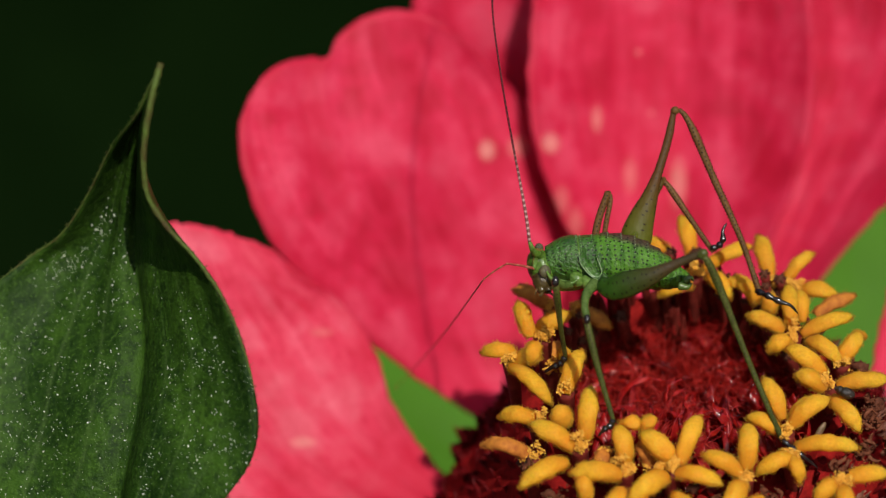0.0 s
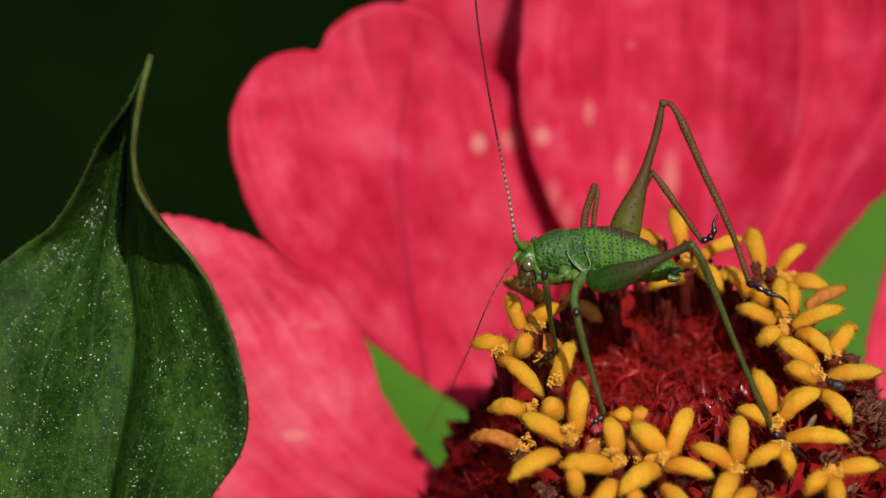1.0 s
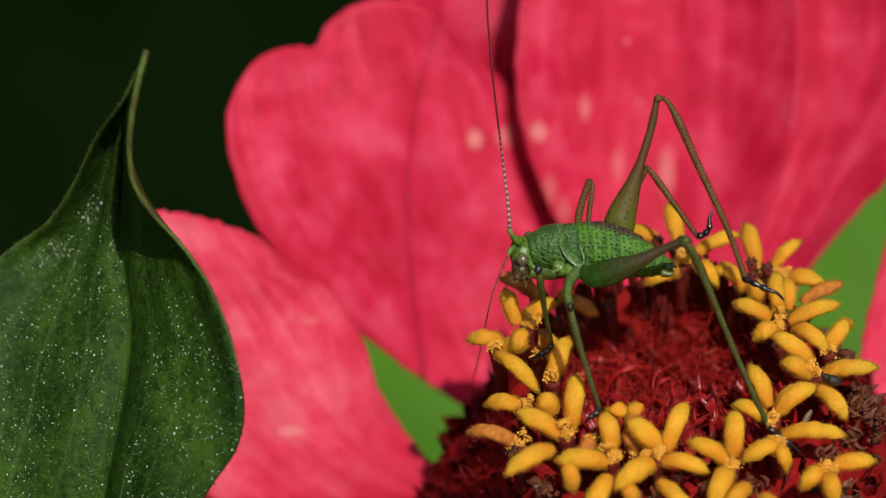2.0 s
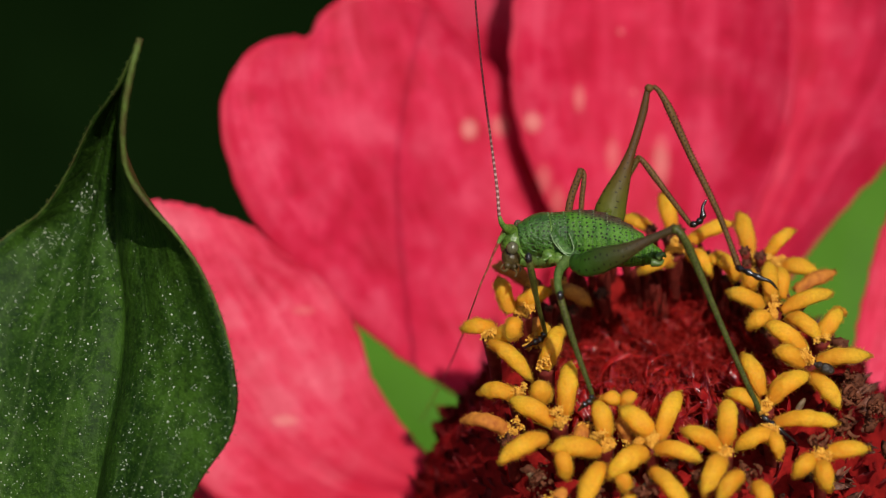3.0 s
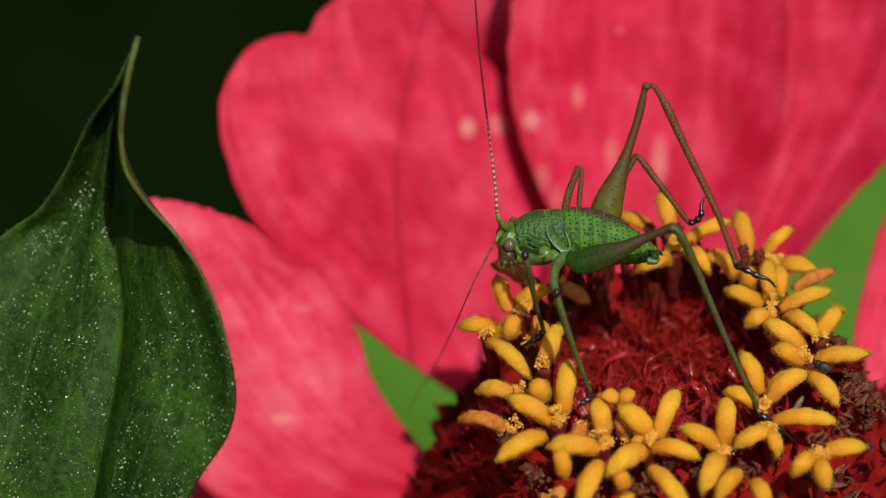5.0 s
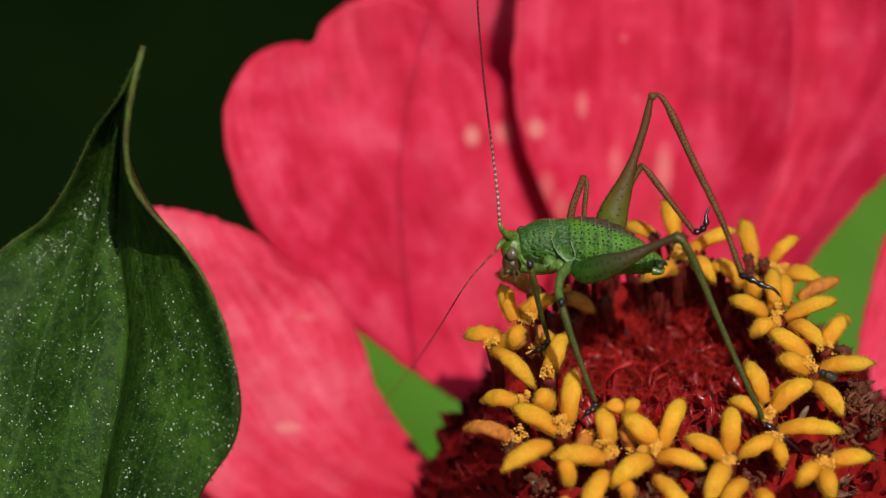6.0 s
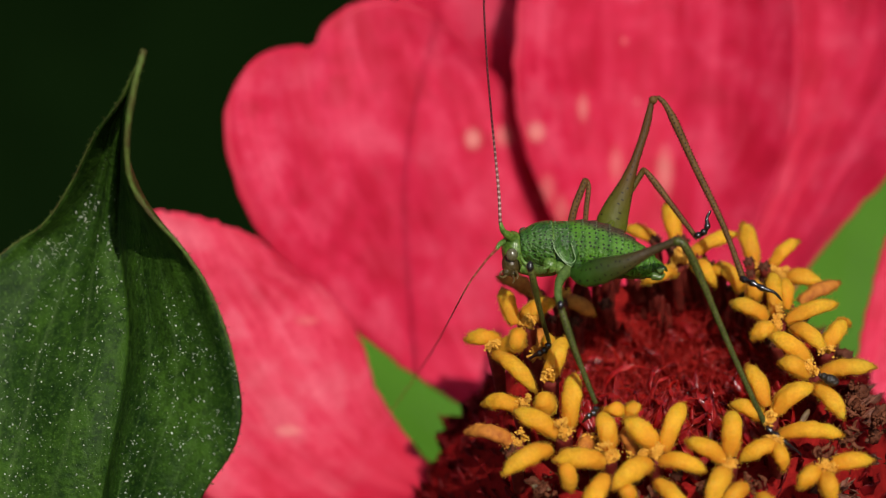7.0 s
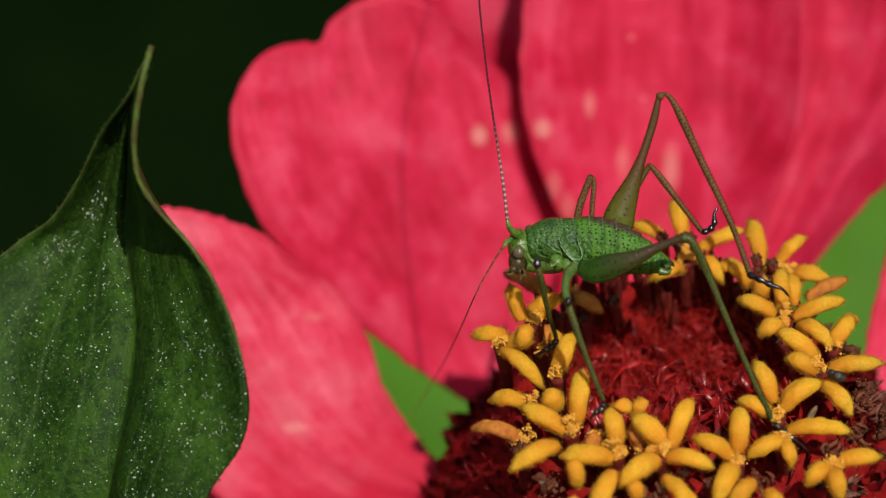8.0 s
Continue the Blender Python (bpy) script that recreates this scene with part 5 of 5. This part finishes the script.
for leg, at, k in (("hind_far", V(9.98, 8.36, -1.51), 0.23), ("hind_near", V(10.86, 1.17, 5.14), 0.235), ("mid_far", V(9.47, 4.85, -1.82), 0.17), ("fore_far", V(6.55, 4.16, -1.51), 0.18)):
    s = Shape()
    blob(s, at, (k, k * 0.95, k * 0.9), 14, 9)
    part("knee_joint", s, SHIN_FAR if leg.endswith("far") else SHIN, LEGS[leg][0][0], at=AT[LEGS[leg][0][0]])
knee_cap(LEGS["fore_near"], V(3.79, -0.22, 4.24), 0.19)
knee_cap(LEGS["mid_near"], V(5.34, -2.02, 4.69), 0.17)


def feeler(points, radii, mat, label):
    s = Shape()
    tube(s, points, radii, 8, 60)
    return part("feeler", s, mat, cricket, label, at=points[0])


FEELER_UP = feeler([V(2.36, 1.77, 2.72), V(2.27, 3.08, 2.72), V(2.05, 4.96, 2.72), V(1.80, 6.96, 2.72), V(1.50, 9.73, 2.72), V(1.27, 13.33, 2.72), V(1.61, 16.38, 2.72), V(2.38, 19.98, 2.72), V(3.44, 23.58, 2.72), V(4.60, 26.63, 2.72)],
                   [0.085, 0.06, 0.052, 0.047, 0.043, 0.04, 0.036, 0.02], FEELER, "long feeler with pale and dark rings")
LOW_BASE, LOW_MID, LOW_END = Vector(V(2.32, 0.47, 3.18)), Vector(V(1.44, -2.05, 1.1)), Vector(V(-1.52, -9.25, -14.5))
LOW_BEND = LOW_BASE.lerp(LOW_MID, 0.5)
FEELER_ROOT = feeler([LOW_BASE, LOW_BASE.lerp(LOW_BEND, 0.5) + Vector((-0.02, 0.03, 0)), LOW_BEND], [0.075, 0.055, 0.05], FEELER_DARK, "")
FEELER_BEND = feeler([LOW_BEND, LOW_BEND.lerp(LOW_MID, 0.5) + Vector((-0.02, 0.03, 0)), LOW_MID], [0.05, 0.045, 0.042], FEELER_DARK, "")
FEELER_LOW = feeler([LOW_MID, LOW_MID.lerp(LOW_END, 0.5) + Vector((0.25, 0.06, 0)), LOW_END], [0.04, 0.032, 0.014], FEELER_DARK, "thin brown feeler")

# ---- small things on the flower ----
s = Shape()
blob(s, V(18.58, -5.65, 2.12), (0.42, 0.28, 0.28), 16, 10, Euler((0, 0, -0.35)).to_matrix())
blob(s, V(18.22, -5.48, 2.2), (0.2, 0.21, 0.2), 12, 8)
blob(s, V(18.04, -5.42, 2.2), (0.1, 0.12, 0.12), 10, 7)
tagged(part("beetle", s, BEETLE, None, at=V(18.58, -5.65, 2.12)), "tiny glossy black beetle on a yellow floret", "insect")


for i, (x, y, z, k) in enumerate([(19.65, -4.50, -0.61, 0.45), (20.29, -6.41, -0.30, 0.5), (21.30, -7.37, -0.30, 0.5), (20.90, -8.46, 0.61, 0.45), (21.71, -9.77, 1.21, 0.5), (2.84, -9.15, 2.12, 0.5), (3.88, -10.50, 3.63, 0.35), (10.87, -10.18, 4.24, 0.3)]):
    s = Shape()
    blob(s, (x, y, z), (k, k * 0.75, k * 0.6), 12, 8, Euler((0.3 * i, 0.2, 0.5 * i)).to_matrix())
    s.verts = [tuple(Vector((x, y, z)) + (Vector(v) - Vector((x, y, z))) * (1 + 0.7 * noise.noise(Vector(v) * 3.5))) for v in s.verts]
    for j in range(26):
        d = Vector(rng.normal(size=3)).normalized()
        spike(s, Vector((x, y, z)) + d * k * 0.5, d + Vector(rng.normal(size=3)) * 0.4, 0.15 + 0.2 * rng.random(), 0.05)
    part("dried_floret", s, HUSK, flower, "withered brown floret")


def frizz(x, y, lift, size, n, mat, label):
    """A spent floret: thin dry threads curled round one another, with a few grains."""
    c = Vector((x, y, ring_depth(y) + lift))
    s = Shape()
    for _ in range(n):
        q = Vector(rng.normal(size=3)).normalized()
        p = c + Vector(rng.normal(size=3)) * size * 0.35
        pts = [p]
        for _ in range(4):
            pts.append(pts[-1] + q * size * 0.3)
            q = (q + Vector(rng.normal(size=3)) * 0.7 + (c - pts[-1]) * 0.5).normalized()
        tube(s, pts, [0.07, 0.11, 0.10, 0.08, 0.02], 6, 10, 0.35)
    for _ in range(n * 3):
        crumb(s, c + Vector(rng.normal(size=3)) * size * 0.5, 0.03 + 0.04 * rng.random(), rng)
    part("dried_floret", s, mat, flower, label, at=c)


for x, y, lift, size, n in ((19.6, -7.0, -0.4, 0.7, 16), (19.2, -8.4, -0.3, 0.7, 16), (17.9, -9.3, 0.2, 0.55, 12), (19.05, -4.1, -1.2, 0.6, 14), (20.1, -6.2, -1.4, 0.6, 14), (21.2, -7.8, -1.6, 0.6, 14),
                            (9.4, -11.5, -0.6, 0.6, 14), (12.1, -10.8, -0.6, 0.5, 12), (4.3, -10.9, -0.7, 0.6, 14), (5.5, -12.2, -0.4, 0.7, 14), (6.9, -11.6, -1.0, 0.6, 12), (2.9, -9.1, 0.0, 0.4, 8), (14.4, -10.6, -0.8, 0.6, 14)):
    frizz(x, y, lift, size, n, FRIZZ, "frizzled pale brown remains of a floret")
for x, y, z, turn in ((17.25, -7.5, 2.2, 1.0), (2.84, -9.1, 3.2, 1.3), (4.25, -10.75, 4.6, -0.2), (9.7, -11.0, 5.0, 0.6)):
    s = Shape()
    blob(s, (x, y, z), (0.52, 0.17, 0.11), 14, 9, Euler((0.2, 0.1, turn)).to_matrix())
    part("husk", s, HUSK_PALE, flower, "glossy grey-brown dry husk", at=V(x, y, z))


# ---- what moves ----
TIMES = [0.0, 0.5, 1.0, 1.5, 3.0, 3.5, 4.0, 4.5, 5.0, 6.5, 7.0, 7.5, 8.0]
SWAY_X = [0.46, 0.42, 0.36, 0.32, 0.10, 0, -0.04, -0.03, 0, 0.0, -0.02, -0.05, -0.06]
SWAY_Y = [0.05, 0.04, 0.0, 0.02, 0.0, 0, 0.03, 0.03, 0.03, 0.03, 0.05, 0.05, 0.04]
SWAY_TURN = [-1.0, -0.5, 0.0, 0.0, -0.8, 0, 0, 0.3, -1.2, -2.2, -3.4, -3.5, -2.4]
HEAD_YAW = [12, 2, -2, -1, 0, 0, 2, 4, 3, -6, -6, -6, -5]
HEAD_NOD = [8, 2, 0, -1, 0, 0, 0, 0, 0, 0, -1, -1, -2]
KNEE_FAR_X = [0.40, 0.38, 0.28, 0.25, 0.11, 0, 0.03, 0, 0.05, 0.13, 0.12, 0.11, 0.11]
KNEE_NEAR_X = [0.24, 0.22, 0.22, 0.12, 0.04, 0, 0.03, 0, 0, -0.03, 0, -0.01, -0.02]
KNEE_FORE_X = [0.46, 0.30, 0.24, 0.21, 0.11, 0, -0.02, 0.01, 0.06, 0.09, 0.13, 0.08, 0.03]
UP_LEAN = [-3.6, -3.8, -4.0, 0.0, -0.5, 0, -1.0, -0.6, 0.0, 0.0, 1.5, 0.5, -1.5]
LOW_FIRST = [-10, 40, 58, 68, 68, 71, 70, 70, 62, 45, 50, 55, 58]
LOW_SECOND = [53, 58, 66, 78, 68, 66, 68, 69, 64, 56, 60, 62, 64]


def motions():
    ride = []
    for i, t in enumerate(TIMES):
        ride.append(Matrix.Translation(BODY_AT + Vector((SWAY_X[i], SWAY_Y[i], 0))) @ Matrix.Rotation(radians(SWAY_TURN[i]), 4, "Z") @ Matrix.Translation(-BODY_AT))

    def local(m):
        m = m.copy()
        m.translation = (m.translation - AT[cricket]) * 0.001
        return m

    for ob in RIGID:
        walk(ob, [(t, local(m @ Matrix.Translation(AT[ob]))) for t, m in zip(TIMES, ride)])
    nods = [m @ Matrix.Translation(AT[head]) @ Euler((0, radians(HEAD_YAW[i]), radians(HEAD_NOD[i]))).to_matrix().to_4x4() for i, m in enumerate(ride)]
    walk(head, [(t, local(m)) for t, m in zip(TIMES, nods)])
    knees = {"hind_far": KNEE_FAR_X, "hind_near": KNEE_NEAR_X, "fore_far": KNEE_FORE_X}
    for name, ((thigh, hip, knee), (shin, top, sole)) in LEGS.items():
        rows_a, rows_b = [], []
        for i, t in enumerate(TIMES):
            h = ride[i] @ hip
            dx = knees[name][i] if name in knees else (ride[i] @ knee - knee).x * (0.6 if name == "mid_far" else 0.85)
            dy = 0 if name in knees else (ride[i] @ knee - knee).y * 0.8
            k = knee + Vector((dx, dy, 0))
            j = top + Vector((dx, dy, 0))
            rows_a.append((t, local(Matrix.Translation(h) @ (knee - hip).rotation_difference(k - h).to_matrix().to_4x4())))
            rows_b.append((t, local(Matrix.Translation(j) @ (sole - top).rotation_difference(sole - j).to_matrix().to_4x4())))
        walk(thigh, rows_a)
        walk(shin, rows_b)
    rows_u, rows_r, rows_b, rows_l = [], [], [], []
    for i, t in enumerate(TIMES):
        carry = nods[i] @ Matrix.Translation(-AT[head])
        rows_u.append((t, local(Matrix.Translation(carry @ AT[FEELER_UP]) @ Matrix.Rotation(radians(-UP_LEAN[i]), 4, "Z"))))
        b = carry @ LOW_BASE
        a1, a2 = radians(LOW_FIRST[i]), radians(LOW_SECOND[i])
        bends = ((FEELER_ROOT, LOW_BEND - LOW_BASE, a1, rows_r), (FEELER_BEND, LOW_MID - LOW_BEND, 0.3 * a1 + 0.7 * a2, rows_b), (FEELER_LOW, LOW_END - LOW_MID, a2, rows_l))
        for ob, rest, turn, rows in bends:
            flat = math.hypot(rest.x, rest.y)
            d = Vector((-math.cos(turn) * flat, -math.sin(turn) * flat, rest.z))
            rows.append((t, local(Matrix.Translation(b) @ rest.rotation_difference(d).to_matrix().to_4x4())))
            b = b + d
    walk(FEELER_UP, rows_u)
    walk(FEELER_ROOT, rows_r)
    walk(FEELER_BEND, rows_b)
    walk(FEELER_LOW, rows_l)


motions()
